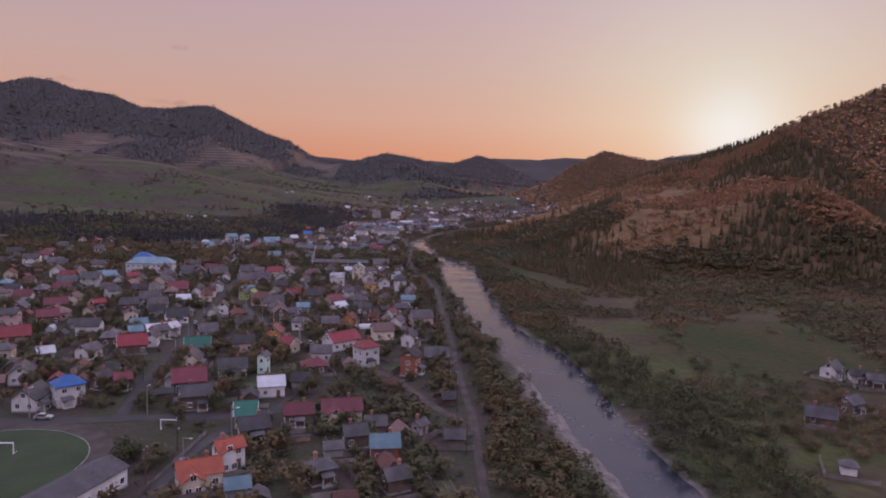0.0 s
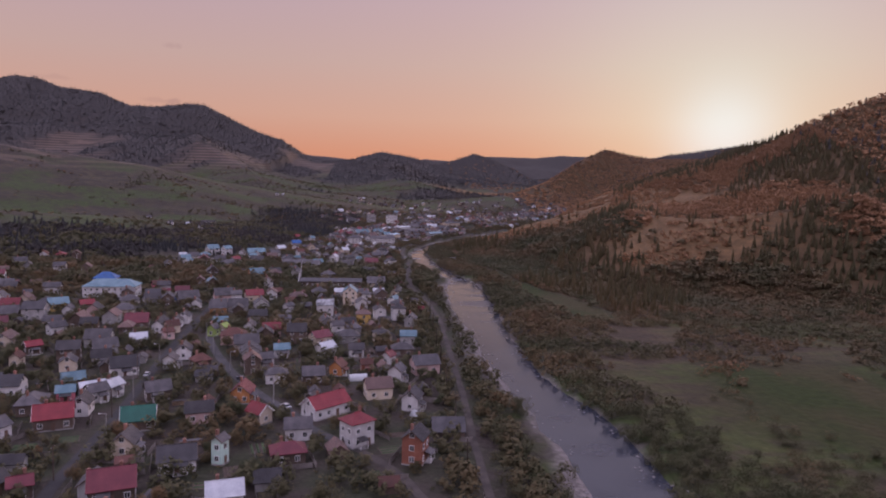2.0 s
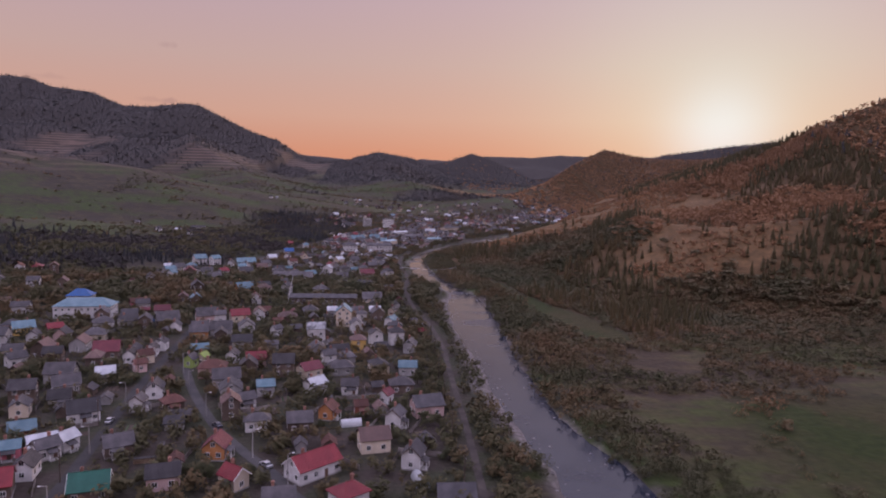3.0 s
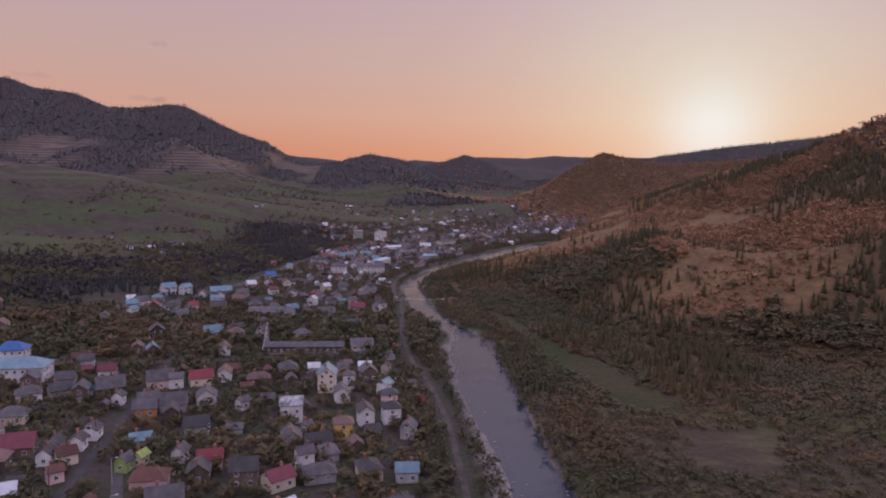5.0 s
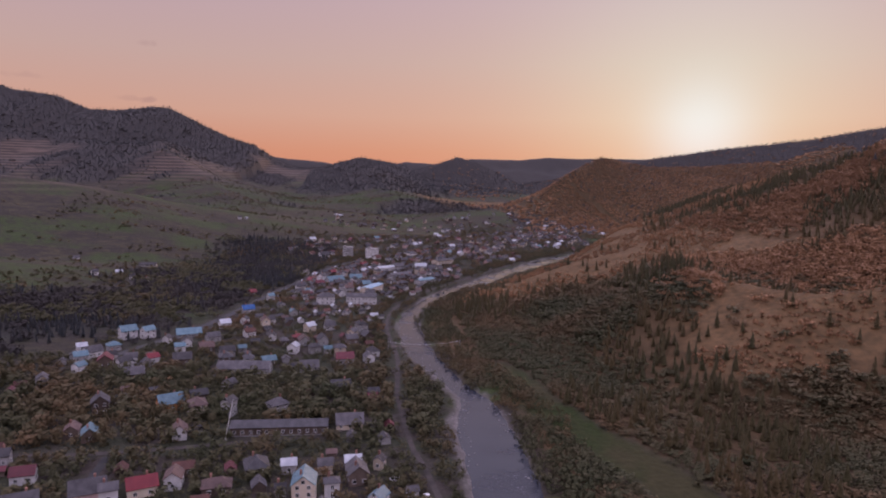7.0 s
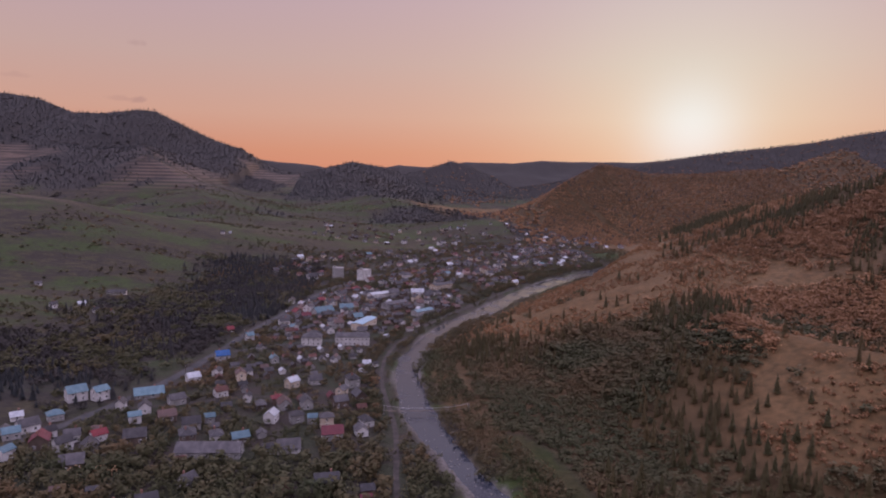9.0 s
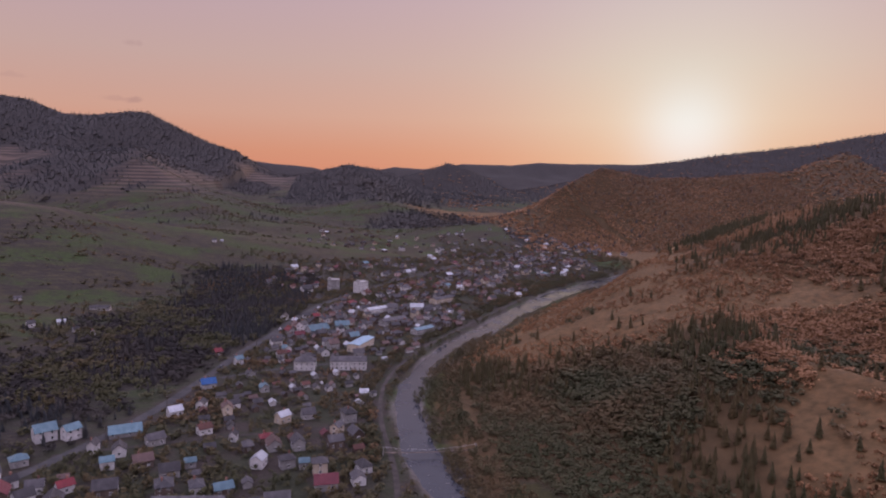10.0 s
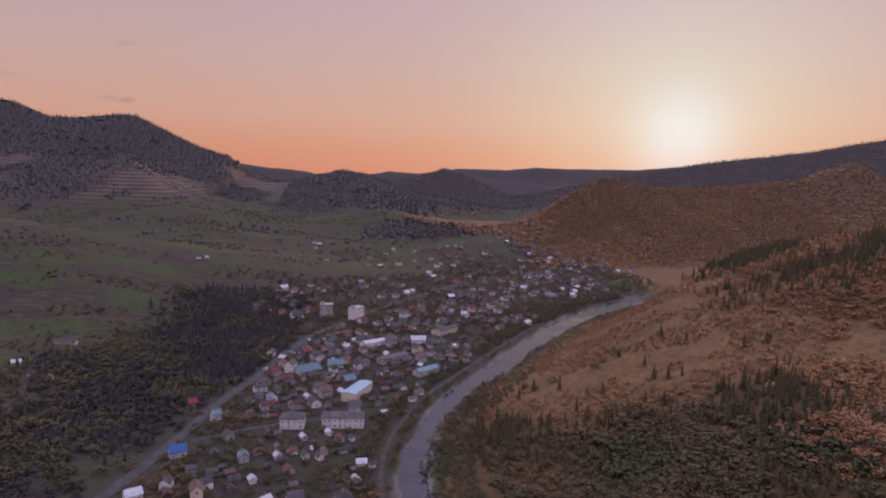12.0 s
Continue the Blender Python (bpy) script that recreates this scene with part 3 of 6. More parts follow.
LANES = [
    ([(-47, 100, 3.1), (-47, 130, 3.1), (-46, 149, 3.1), (-41, 166, 3.1), (-30, 185, 3.1)], ASPHALT),
    ([(-140, 172, 4.2), (-97, 169.5, 4.2), (-64, 172.5, 4.2), (-41, 175, 4.2), (-20, 184, 3.1), (5, 192, 3)], ASPHALT),
    ([(-70, 172, 3.1), (-72, 186, 3.1), (-75, 204, 3.1), (-78, 240, 3.1), (-83, 280, 3.1), (-88, 320, 3.1), (-95, 400, 3.1), (-100, 460, 3.1)], ASPHALT),
    ([(-10, 222, 3.1), (-23, 236, 3.1), (-30, 248, 3.1), (-43, 266, 3.1), (-55, 286, 3.1), (-69, 316, 3.1), (-80, 345, 3.1)], ASPHALT),
    ([(-10, 222, 2.6), (0, 208, 2.6), (7, 191, 2.6), (11, 182, 2.6), (17, 172, 2.6)], DIRT),
    ([(16, 60, 2), (18, 131, 2), (20, 170, 2), (20, 217, 2), (21, 275, 2), (21, 337, 2), (21, 380, 2.2), (17, 430, 2.2), (11, 470, 2.2), (8, 530, 2.4), (10, 593, 2.6), (5, 675, 2.6), (12, 740, 2.6), (35, 805, 2.6), (62, 855, 2.6), (110, 935, 2.6), (170, 1030, 2.6)], DIRT),
    ([(-95, 745, 3.1), (-70, 760, 3.1), (-40, 772, 3.1), (-5, 780, 3.1)], ASPHALT),
    ([(-170, 470, 3.1), (-120, 462, 3.1), (-60, 470, 3.1), (-20, 480, 3), (8, 500, 3)], DIRT),
    ([(-145, 625, 3), (-90, 640, 3), (-40, 650, 3), (-5, 655, 3)], DIRT),
]
for number, (spine, mat) in enumerate(LANES):
    dirt = mat is DIRT
    tagged(ribbon("dirt_track" if dirt else "street", curve_through(spine, 5), mat, (0.05 if dirt else 0.066) + 0.011 * number, ragged=0.8 if dirt else 0.0),
           "pale packed-dirt track with rough verges" if dirt else "narrow worn asphalt village street", "track" if dirt else "street", kind="structure")

# ---- building kit ----


def part(name, verts, faces, mat, parent, label="", at=None):
    """One mesh under a thing or under a part."""
    mesh = bpy.data.meshes.new(name)
    mesh.from_pydata(verts, [], faces)
    mesh.materials.append(mat)
    return hang(name, mesh, parent, label, at)


def hang(name, mesh, parent, label="", at=None):
    ob = new(name, mesh)
    ob.parent = parent
    if at is not None:
        ob.matrix_basis = at
    return tagged(ob, label)


def block(x0, x1, y0, y1, z0, z1, verts, faces):
    """Adds a box to a list of corners and faces."""
    k = len(verts)
    verts += [(x, y, z) for z in (z0, z1) for x, y in ((x0, y0), (x1, y0), (x1, y1), (x0, y1))]
    faces += [tuple(k + i for i in f) for f in ((3, 2, 1, 0), (4, 5, 6, 7), (0, 1, 5, 4), (1, 2, 6, 5), (2, 3, 7, 6), (3, 0, 4, 7))]


def boxes(*list_of_boxes):
    verts, faces = [], []
    for b in list_of_boxes:
        block(*b, verts, faces)
    return verts, faces


def mesh_of(name, shape, *mats):
    mesh = bpy.data.meshes.new(name)
    mesh.from_pydata(shape[0], [], shape[1])
    for m in mats:
        mesh.materials.append(m)
    return mesh


def casement(glazed):
    """A window frame with one mullion as a single welded shape; glazed: its two lights are closed with glass."""
    xs, zs = (-0.62, -0.52, -0.04, 0.04, 0.52, 0.62), (0.0, 0.11, 1.29, 1.40)
    verts = [(x, y, z) for y in (-0.06, 0.03) for z in zs for x in xs]
    at = lambda s, i, k: s * 24 + k * 6 + i
    light = lambda i, k: k == 1 and i in (1, 3)
    faces, glass = [], []
    for k in range(3):
        for i in range(5):
            if light(i, k):
                rim = ((i, k, i, k + 1), (i, k + 1, i + 1, k + 1), (i + 1, k + 1, i + 1, k), (i + 1, k, i, k))
                if glazed:
                    glass.append((at(0, i, k), at(0, i + 1, k), at(0, i + 1, k + 1), at(0, i, k + 1)))
                else:
                    faces += [(at(0, a, b), at(0, c, d), at(1, c, d), at(1, a, b)) for a, b, c, d in rim]
                continue
            faces.append((at(0, i, k), at(0, i + 1, k), at(0, i + 1, k + 1), at(0, i, k + 1)))
    for i in range(5):
        faces += [(at(0, i + 1, 0), at(0, i, 0), at(1, i, 0), at(1, i + 1, 0)), (at(0, i, 3), at(0, i + 1, 3), at(1, i + 1, 3), at(1, i, 3))]
    for k in range(3):
        faces += [(at(0, 0, k), at(0, 0, k + 1), at(1, 0, k + 1), at(1, 0, k)), (at(0, 5, k + 1), at(0, 5, k), at(1, 5, k), at(1, 5, k + 1))]
    return (verts, faces + glass), len(faces)


def stack(profile):
    """A square column from rows of half width and height, welded."""
    verts = [(sx * r, sy * r, z) for r, z in profile for sx, sy in ((-1, -1), (1, -1), (1, 1), (-1, 1))]
    faces = [(4 * k + i, 4 * k + (i + 1) % 4, 4 * k + 4 + (i + 1) % 4, 4 * k + 4 + i) for k in range(len(profile) - 1) for i in range(4)]
    return verts, faces + [(0, 3, 2, 1), tuple(len(verts) - 4 + i for i in range(4))]


WINDOW = mesh_of("window", casement(False)[0], FRAME)
PANE = mesh_of("pane", boxes((-0.53, 0.53, -0.02, 0.01, 0.10, 1.30)), GLASS)
far_shape, frame_faces = casement(True)
FAR_WINDOW = mesh_of("far_window", far_shape, FRAME, GLASS)
for n, poly in enumerate(FAR_WINDOW.polygons):
    poly.material_index = 1 if n >= frame_faces else 0
DOOR_MESH = mesh_of("door", boxes((-0.5, 0.5, -0.07, 0.03, 0, 2.08)), DOOR)
CHIMNEY_MESH = mesh_of("chimney", stack(((0.32, -1.2), (0.32, 1.0), (0.40, 1.0), (0.40, 1.14), (0.2, 1.14), (0.2, 1.32))), CHIMNEY)

ROOF_WORDS = {"slate": "weathered grey slate", "dark": "dark slate", "red": "bright red metal", "maroon": "dark red metal", "orange": "orange tile", "rust": "rusty brown-red tile",
              "blue": "bright blue metal", "paleblue": "pale blue metal", "green": "dark green metal", "sky": "light blue metal", "lime": "yellow-green metal", "white": "shiny pale metal", "brown": "brown metal", "patched": "patched rusty tin"}
WALL_WORDS = {"white": "white plaster", "cream": "cream plaster", "grey": "bare grey block", "brick": "red brick", "wood": "brown timber", "yellow": "yellow plaster", "orange": "orange plaster",
              "pink": "pale pink plaster", "mint": "pale mint plaster", "rose": "deep rose plaster", "lime": "lime green plaster"}
PLOTS, HOMES = [], []


def gable_walls(w, d, h, rise, z0=-0.6):
    v = [(-w / 2, -d / 2, z0), (w / 2, -d / 2, z0), (w / 2, d / 2, z0), (-w / 2, d / 2, z0), (-w / 2, -d / 2, h), (w / 2, -d / 2, h), (w / 2, d / 2, h), (-w / 2, d / 2, h), (-w / 2, 0, h + rise), (w / 2, 0, h + rise)]
    return v, [(0, 1, 5, 4), (2, 3, 7, 6), (1, 2, 6, 9, 5), (3, 0, 4, 8, 7)]


def gable_roof(w, d, h, rise, over=0.45, thick=0.16, step=0.7):
    """Two thick slopes with eaves, folded slightly along their courses."""
    k, g = rise / (d / 2), w / 2 + 0.4
    n = 3
    ys = [-(d / 2 + over) * (1 - i / n) for i in range(n)] + [0] + [(d / 2 + over) * (i + 1) / n for i in range(n)]
    top = [(y, h + rise - abs(y) * k + thick + (0.03 if i % 2 else 0)) for i, y in enumerate(ys)]
    low = [(y, h + rise - abs(y) * k + 0.004) for y in ys]
    ring = top + low[::-1]
    m = len(ring)
    v = [(x, y, z) for x in (-g, g) for y, z in ring]
    f = [(i, (i + 1) % m, m + (i + 1) % m, m + i) for i in range(m)] + [tuple(range(m))[::-1], tuple(range(m, 2 * m))]
    return v, f


def hip_roof(w, d, h, rise, over=0.5, thick=0.16):
    a, b, r = w / 2 + over, d / 2 + over, max(w / 2 - d / 2 * 0.85, 0.25)
    drop = over * rise / (d / 2)
    v = []
    for lift in (thick, 0.004):
        v += [(-a, -b, h - drop + lift), (a, -b, h - drop + lift), (a, b, h - drop + lift), (-a, b, h - drop + lift), (-r, 0, h + rise + lift), (r, 0, h + rise + lift)]
    f = [(0, 1, 5, 4), (1, 2, 5), (2, 3, 4, 5), (3, 0, 4), (7, 6, 10, 11), (8, 7, 11), (9, 8, 11, 10), (6, 9, 10)]
    return v, f + [(0, 6, 7, 1), (1, 7, 8, 2), (2, 8, 9, 3), (3, 9, 6, 0)]


def box_walls(w, d, h, z0=-0.6):
    v, f = boxes((-w / 2, w / 2, -d / 2, d / 2, z0, h))
    return v, f


def openings(root, rot, w, d, h, storeys, attic, lod, rng, dx=0.0, dy=0.0, door=True):
    """Windows and a door on the sides that face the valley's lower end."""
    sides = [(0, w, d / 2), (90, d, w / 2), (180, w, d / 2), (270, d, w / 2)]
    count = 0
    for turn, length, out in sides:
        facing = radians(rot + turn - 90)
        if math.sin(facing) > 0.35:
            continue
        gable = turn in (90, 270)
        number = max(1, int(length / (2.6 if lod == 2 else 3.2)))
        for storey in range(max(1, round(storeys))):
            z = 0.95 + storey * 2.8
            if z + 1.3 > h + 0.2:
                z = max(0.3, h - 1.55)
            for k in range(number):
                along_side = (k + 0.5) * length / number - length / 2
                at = pose(dx, dy, 0, 0, 0, turn) @ pose(along_side, -out, z)
                if door and lod == 2 and storey == 0 and turn in (0, 90) and k == number // 2 and count == 0:
                    hang("door", DOOR_MESH, root, at=pose(dx, dy, 0, 0, 0, turn) @ pose(along_side, -out, 0.05))
                    count += 1
                    continue
                if lod == 0 and k % 2 and number > 2:
                    continue
                pane_home = hang("window", WINDOW if lod == 2 else FAR_WINDOW, root, at=at)
                if lod == 2:
                    hang("pane", PANE, pane_home)
        if gable and attic and lod:
            pane_home = hang("window", WINDOW if lod == 2 else FAR_WINDOW, root, at=pose(dx, dy, 0, 0, 0, turn) @ pose(0, -out, h + 0.25))
            if lod == 2:
                hang("pane", PANE, pane_home)


def house(x, y, rot, w, d, storeys, roof, wall, form="gable", lod=1, group="village houses"):
    rng = random.Random(int(x * 17 + y * 31))
    w, d, storeys = w * 0.86, d * 0.86, storeys * 1.15 if storeys >= 0.9 else storeys
    root = new("shed" if storeys < 0.75 else "house")
    root.matrix_basis = pose(x, y, max(ground_at(x, y), -0.2) + 0.02, 0, 0, rot)
    PLOTS.append((x, y, 0.5 * math.hypot(w, d)))
    HOMES.append((x, y, rot, w, d))
    h = 2.75 * storeys + 0.35
    rise = d / 2 * (0.80 if form == "gable" else 0.62) * rng.uniform(0.85, 1.1)
    if form == "hip":
        part("wall", *box_walls(w, d, h), WALLS[wall], root)
        part("roof", *hip_roof(w, d, h, rise), ROOFS[roof], root)
    else:
        part("wall", *gable_walls(w, d, h, rise), WALLS[wall], root)
        part("roof", *gable_roof(w, d, h, rise), ROOFS[roof], root)
    if form == "cross":
        ww, wd = d * 0.62, d * 0.95
        v, f = gable_walls(wd, ww, h, rise * 0.72)
        at = pose(-w * 0.22, -d * 0.5, 0, 0, 0, 90)
        part("wing_wall", v, f, WALLS[wall], root, at=at)
        part("wing_roof", *gable_roof(wd, ww, h, rise * 0.72), ROOFS[roof], root, at=at)
        for dz, u in ((0.95, -0.9), (0.95, 0.9), (h + 0.1, 0)):
            hang("pane", PANE, hang("window", WINDOW, root, at=pose(-w * 0.22 + u, -d * 0.5 - wd / 2, dz)))
    if lod == 2 and storeys >= 0.75:
        part("plinth", *boxes((-w / 2 - 0.07, w / 2 + 0.07, -d / 2 - 0.07, d / 2 + 0.07, -0.6, 0.38)), PLINTH, root)
        t = 0.09
        part("ridge_cap", *boxes((-w / 2 - 0.42, w / 2 + 0.42, -t, t, h + rise + 0.10, h + rise + 0.24)) if form != "hip" else boxes((-max(w / 2 - d * 0.42, 0.3), max(w / 2 - d * 0.42, 0.3), -t, t, h + rise + 0.10, h + rise + 0.24)), ROOFS[roof], root)
    if lod == 2 and form != "hip" and storeys >= 0.75:
        slope, reach = math.atan2(rise, d / 2), math.hypot(d / 2 + 0.45, rise + 0.45 * rise / (d / 2))
        for end in (-1, 1):
            if math.sin(radians(rot + (90 if end > 0 else 270) - 90)) > 0.35:
                continue
            for s in (-1, 1):
                at = pose(end * (w / 2 + 0.44), 0, h + rise + 0.04) @ pose(0, 0, 0, -s * math.degrees(slope), 0, 0)
                part("bargeboard", *boxes((-0.03, 0.03, min(0, s * reach), max(0, s * reach), -0.10, 0.14)), FRAME if roof in ("red", "blue", "green") else WALLS["wood"], root, at=at)
    if lod == 2 and storeys >= 0.95 and rng.random() < 0.6:
        side = -1 if math.sin(radians(rot - 90)) < 0.3 else 1
        u, pw, pd = rng.uniform(-0.2, 0.2) * w, rng.uniform(2.0, 3.2), 1.6
        y0, y1 = sorted((side * d / 2, side * (d / 2 + pd)))
        part("porch_roof", [(u - pw / 2 - 0.2, side * d / 2, 2.95), (u + pw / 2 + 0.2, side * d / 2, 2.95), (u + pw / 2 + 0.2, side * (d / 2 + pd + 0.25), 2.3), (u - pw / 2 - 0.2, side * (d / 2 + pd + 0.25), 2.3),
                            (u - pw / 2 - 0.2, side * d / 2, 2.83), (u + pw / 2 + 0.2, side * d / 2, 2.83), (u + pw / 2 + 0.2, side * (d / 2 + pd + 0.25), 2.18), (u - pw / 2 - 0.2, side * (d / 2 + pd + 0.25), 2.18)],
             [(0, 1, 2, 3), (7, 6, 5, 4), (0, 4, 5, 1), (1, 5, 6, 2), (2, 6, 7, 3), (3, 7, 4, 0)], ROOFS[roof if roof in ("slate", "dark", "brown", "rust") else "slate"], root)
        for k in (-1, 1):
            part("porch_post", *boxes((u + k * pw / 2 - 0.07, u + k * pw / 2 + 0.07, side * (d / 2 + pd) - 0.07, side * (d / 2 + pd) + 0.07, 0.1, 2.2)), FRAME, root)
        part("porch_step", *boxes((u - pw / 2, u + pw / 2, y0, y1, -0.3, 0.18)), PLINTH, root)
    if storeys >= 0.75:
        if lod or rng.random() < 0.5:
            hang("chimney", CHIMNEY_MESH, root, at=pose(rng.choice((-1, 1)) * w * 0.2, d * 0.12, h + rise * 0.76 + 0.4))
        openings(root, rot, w, d, h, storeys, form != "hip" and d > 4.5, lod, rng)
    what = "shed" if storeys < 0.75 else ("two-storey house" if storeys >= 1.6 else "house")
    return tagged(root, f"{WALL_WORDS[wall]} {what} under a {ROOF_WORDS[roof]} {'hipped' if form == 'hip' else 'pitched'} roof", "shed" if storeys < 0.75 else "house", group)


# ---- houses that stand out ----
house(-87.7, 183.6, 41, 7.9, 6.8, 1.75, "blue", "white", "hip", 2)
house(-95.2, 180.2, 88, 9.6, 7.0, 1, "slate", "white", "gable", 2)
house(-109.5, 202.2, 108, 8.5, 6.8, 1, "slate", "white", "gable", 2)
house(-116.2, 228.5, 37, 5.8, 4.6, 0.8, "white", "grey", "gable", 2)
house(-102.5, 229.2, 69, 7.5, 6.0, 1, "slate", "white", "gable", 2)
house(-91.7, 238.2, 21, 10.7, 8.6, 1, "red", "wood", "gable", 2)
house(-84.7, 197.4, 68, 5.7, 4.6, 1, "slate", "wood", "gable", 2)
house(-78.6, 196.6, 27, 5.1, 4.1, 1, "maroon", "wood", "gable", 2)
house(-137.2, 248.7, 29, 11.9, 9.5, 1, "red", "wood", "gable", 2)
house(-60.0, 196.7, 19, 10.2, 8.2, 1, "maroon", "wood", "gable", 2)
house(-66.2, 220.5, 92, 7.5, 6.0, 1, "slate", "cream", "gable", 2)
house(-64.3, 197.6, 98, 6.6, 5.3, 1, "slate", "white", "gable", 2)
house(-53.5, 181.4, 20, 8.5, 6.8, 1.2, "dark", "wood", "gable", 2)
house(-69.4, 237.4, 16, 9.4, 7.5, 0.9, "green", "wood", "gable", 2)
house(-98.7, 259.8, 21, 5.6, 4.5, 0.9, "paleblue", "rose", "gable", 2)
house(-89.9, 259.8, 49, 6.6, 5.3, 1, "slate", "white", "gable", 2)
house(-101.7, 326.0, 22, 7.0, 5.6, 1, "white", "cream", "gable", 2)
house(-102.5, 351.2, 96, 6.3, 5.1, 1, "slate", "white", "gable", 1)
house(-98.0, 361.9, 95, 5.9, 4.7, 1, "slate", "white", "gable", 1)
house(-94.4, 338.4, 36, 4.8, 3.9, 1, "rust", "pink", "gable", 1)
house(-135.4, 313.4, 43, 6.1, 4.9, 1, "red", "wood", "gable", 2)
house(-132.3, 296.8, 94, 5.0, 4.0, 1, "rust", "cream", "gable", 2)
house(-152.2, 309.8, 26, 10.4, 8.3, 1, "maroon", "wood", "gable", 2)
house(-170.3, 352.7, 31, 9.2, 7.3, 1, "maroon", "cream", "gable", 1)
house(-142.5, 283.0, 31, 9.1, 7.2, 1, "maroon", "wood", "gable", 2)
house(-142.4, 346.0, 47, 7.5, 6.0, 1, "slate", "white", "gable", 1)
house(-105.1, 300.2, 19, 7.2, 5.8, 0.9, "slate", "grey", "gable", 2)
house(-35.6, 143.4, 34, 6.5, 5.0, 1.4, "orange", "white", "cross", 2)
house(-39.2, 134.3, 24, 9.5, 7.3, 1, "orange", "cream", "cross", 2)
house(-30.6, 129.9, 17, 5.3, 4.2, 0.7, "paleblue", "grey", "gable", 2)
house(-37.6, 168.8, 14, 6.0, 6.8, 1, "green", "cream", "gable", 2)
house(-33.7, 159.1, 22, 7.6, 6.1, 1, "dark", "wood", "gable", 2)
house(-14.2, 172.6, 11, 11.4, 8.4, 1, "maroon", "cream", "cross", 2)
house(-24.6, 169.3, 12, 7.9, 6.3, 1, "maroon", "wood", "gable", 2)
house(-2.4, 147.4, 5, 7.2, 5.8, 1.1, "paleblue", "brick", "gable", 2)
house(-5.0, 163.9, 5, 5.8, 4.6, 0.8, "slate", "wood", "gable", 2)
house(-9.5, 154.9, 18, 6.1, 4.8, 1, "dark", "wood", "gable", 2)
house(-15.2, 136.2, 26, 5.9, 5.2, 1, "slate", "wood", "hip", 2)
house(0.2, 132.3, 25, 5.7, 4.6, 0.9, "slate", "wood", "gable", 2)
house(5.9, 163.3, 48, 3.9, 3.2, 0.8, "slate", "grey", "gable", 2)
house(4.3, 214.8, 71, 7.2, 5.7, 2, "slate", "brick", "gable", 2)
house(-10.5, 226.0, 38, 7.8, 6.8, 2, "red", "white", "hip", 2)
house(4.4, 252.9, 74, 7.0, 5.6, 1.2, "slate", "white", "gable", 2)
house(-20.7, 248.5, 43, 14.4, 8.0, 1, "red", "white", "gable", 2)
house(-0.1, 281.3, 70, 6.5, 5.2, 1.2, "slate", "white", "gable", 2)
house(-3.2, 302.4, 61, 5.1, 4.1, 1, "maroon", "white", "gable", 2)
house(4.7, 335.8, 0, 7.5, 6.0, 1, "paleblue", "grey", "gable", 1)
house(-15.6, 312.4, 6, 6.3, 5.0, 1, "slate", "white", "gable", 2)
house(-27.3, 313.1, 45, 7.4, 5.9, 1.1, "white", "white", "gable", 2)
house(-25.6, 344.0, 24, 5.7, 4.6, 1.7, "slate", "white", "gable", 1)
house(-34.8, 384.5, 7, 9.0, 6.4, 2.1, "patched", "white", "gable", 1)
house(-20.6, 288.6, 74, 6.2, 5.0, 1, "rust", "orange", "gable", 2)
house(-10.9, 291.4, 12, 4.4, 3.5, 1, "rust", "brick", "gable", 2)
house(-15.6, 368.9, 7, 7.2, 6.2, 1.75, "brown", "yellow", "hip", 1)
house(-47.7, 298.1, 29, 6.7, 5.3, 1, "slate", "white", "gable", 2)
house(-43.7, 311.7, 13, 6.4, 5.1, 1, "paleblue", "grey", "gable", 2)
house(-63.8, 351.9, 85, 5.8, 4.6, 1, "slate", "white", "gable", 1)
house(-53.7, 346.5, 14, 8.2, 6.6, 1, "red", "pink", "gable", 1)
house(-47.0, 260.2, 88, 8.1, 6.5, 1, "maroon", "orange", "gable", 2)
house(-38.4, 241.7, -39, 6.5, 5.2, 1, "red", "cream", "gable", 2)
house(-42.1, 214.0, 71, 3.5, 3.2, 1.8, "slate", "mint", "gable", 2)
house(-51.2, 211.2, 16, 9.4, 7.5, 0.9, "dark", "white", "gable", 2)
house(-35.8, 192.5, 15, 8.2, 6.6, 1, "white", "white", "gable", 2)
house(-74.3, 348.6, 72, 4.5, 3.6, 1, "lime", "cream", "gable", 1)
house(-87.8, 392.4, 13, 9.0, 7.2, 1, "slate", "orange", "gable", 1)
house(13.6, 232.8, 1, 9.7, 7.8, 0.6, "dark", "wood", "gable", 2)
house(14.1, 156.8, -3, 5.4, 4.3, 0.6, "slate", "wood", "gable", 2)
house(-2.0, 198.9, 7, 4.8, 3.8, 0.6, "rust", "wood", "gable", 2)
house(146.4, 216.8, 36, 7.2, 5.8, 1, "slate", "white", "gable", 2)
house(150.4, 209.6, -16, 5.4, 4.3, 0.9, "slate", "white", "gable", 2)
house(128.1, 180.3, 25, 6.9, 5.5, 1, "slate", "wood", "gable", 2)
house(152.8, 204.9, -17, 5.3, 4.3, 0.9, "slate", "wood", "gable", 2)
house(114.2, 172.1, -30, 8.4, 6.7, 0.8, "dark", "wood", "gable", 2)
house(100.6, 140.3, -26, 3.5, 3.2, 0.7, "slate", "white", "hip", 2)
house(-97.5, 371.0, 93, 6.9, 5.5, 1, "slate", "white", "gable", 1)
house(-104.2, 359.9, 90, 6.1, 4.9, 1, "slate", "pink", "gable", 1)
house(-96.8, 350.7, 40, 6.3, 5.1, 1, "rust", "cream", "gable", 1)
house(-89.7, 401.5, 15, 8.3, 6.7, 1, "slate", "orange", "gable", 1)
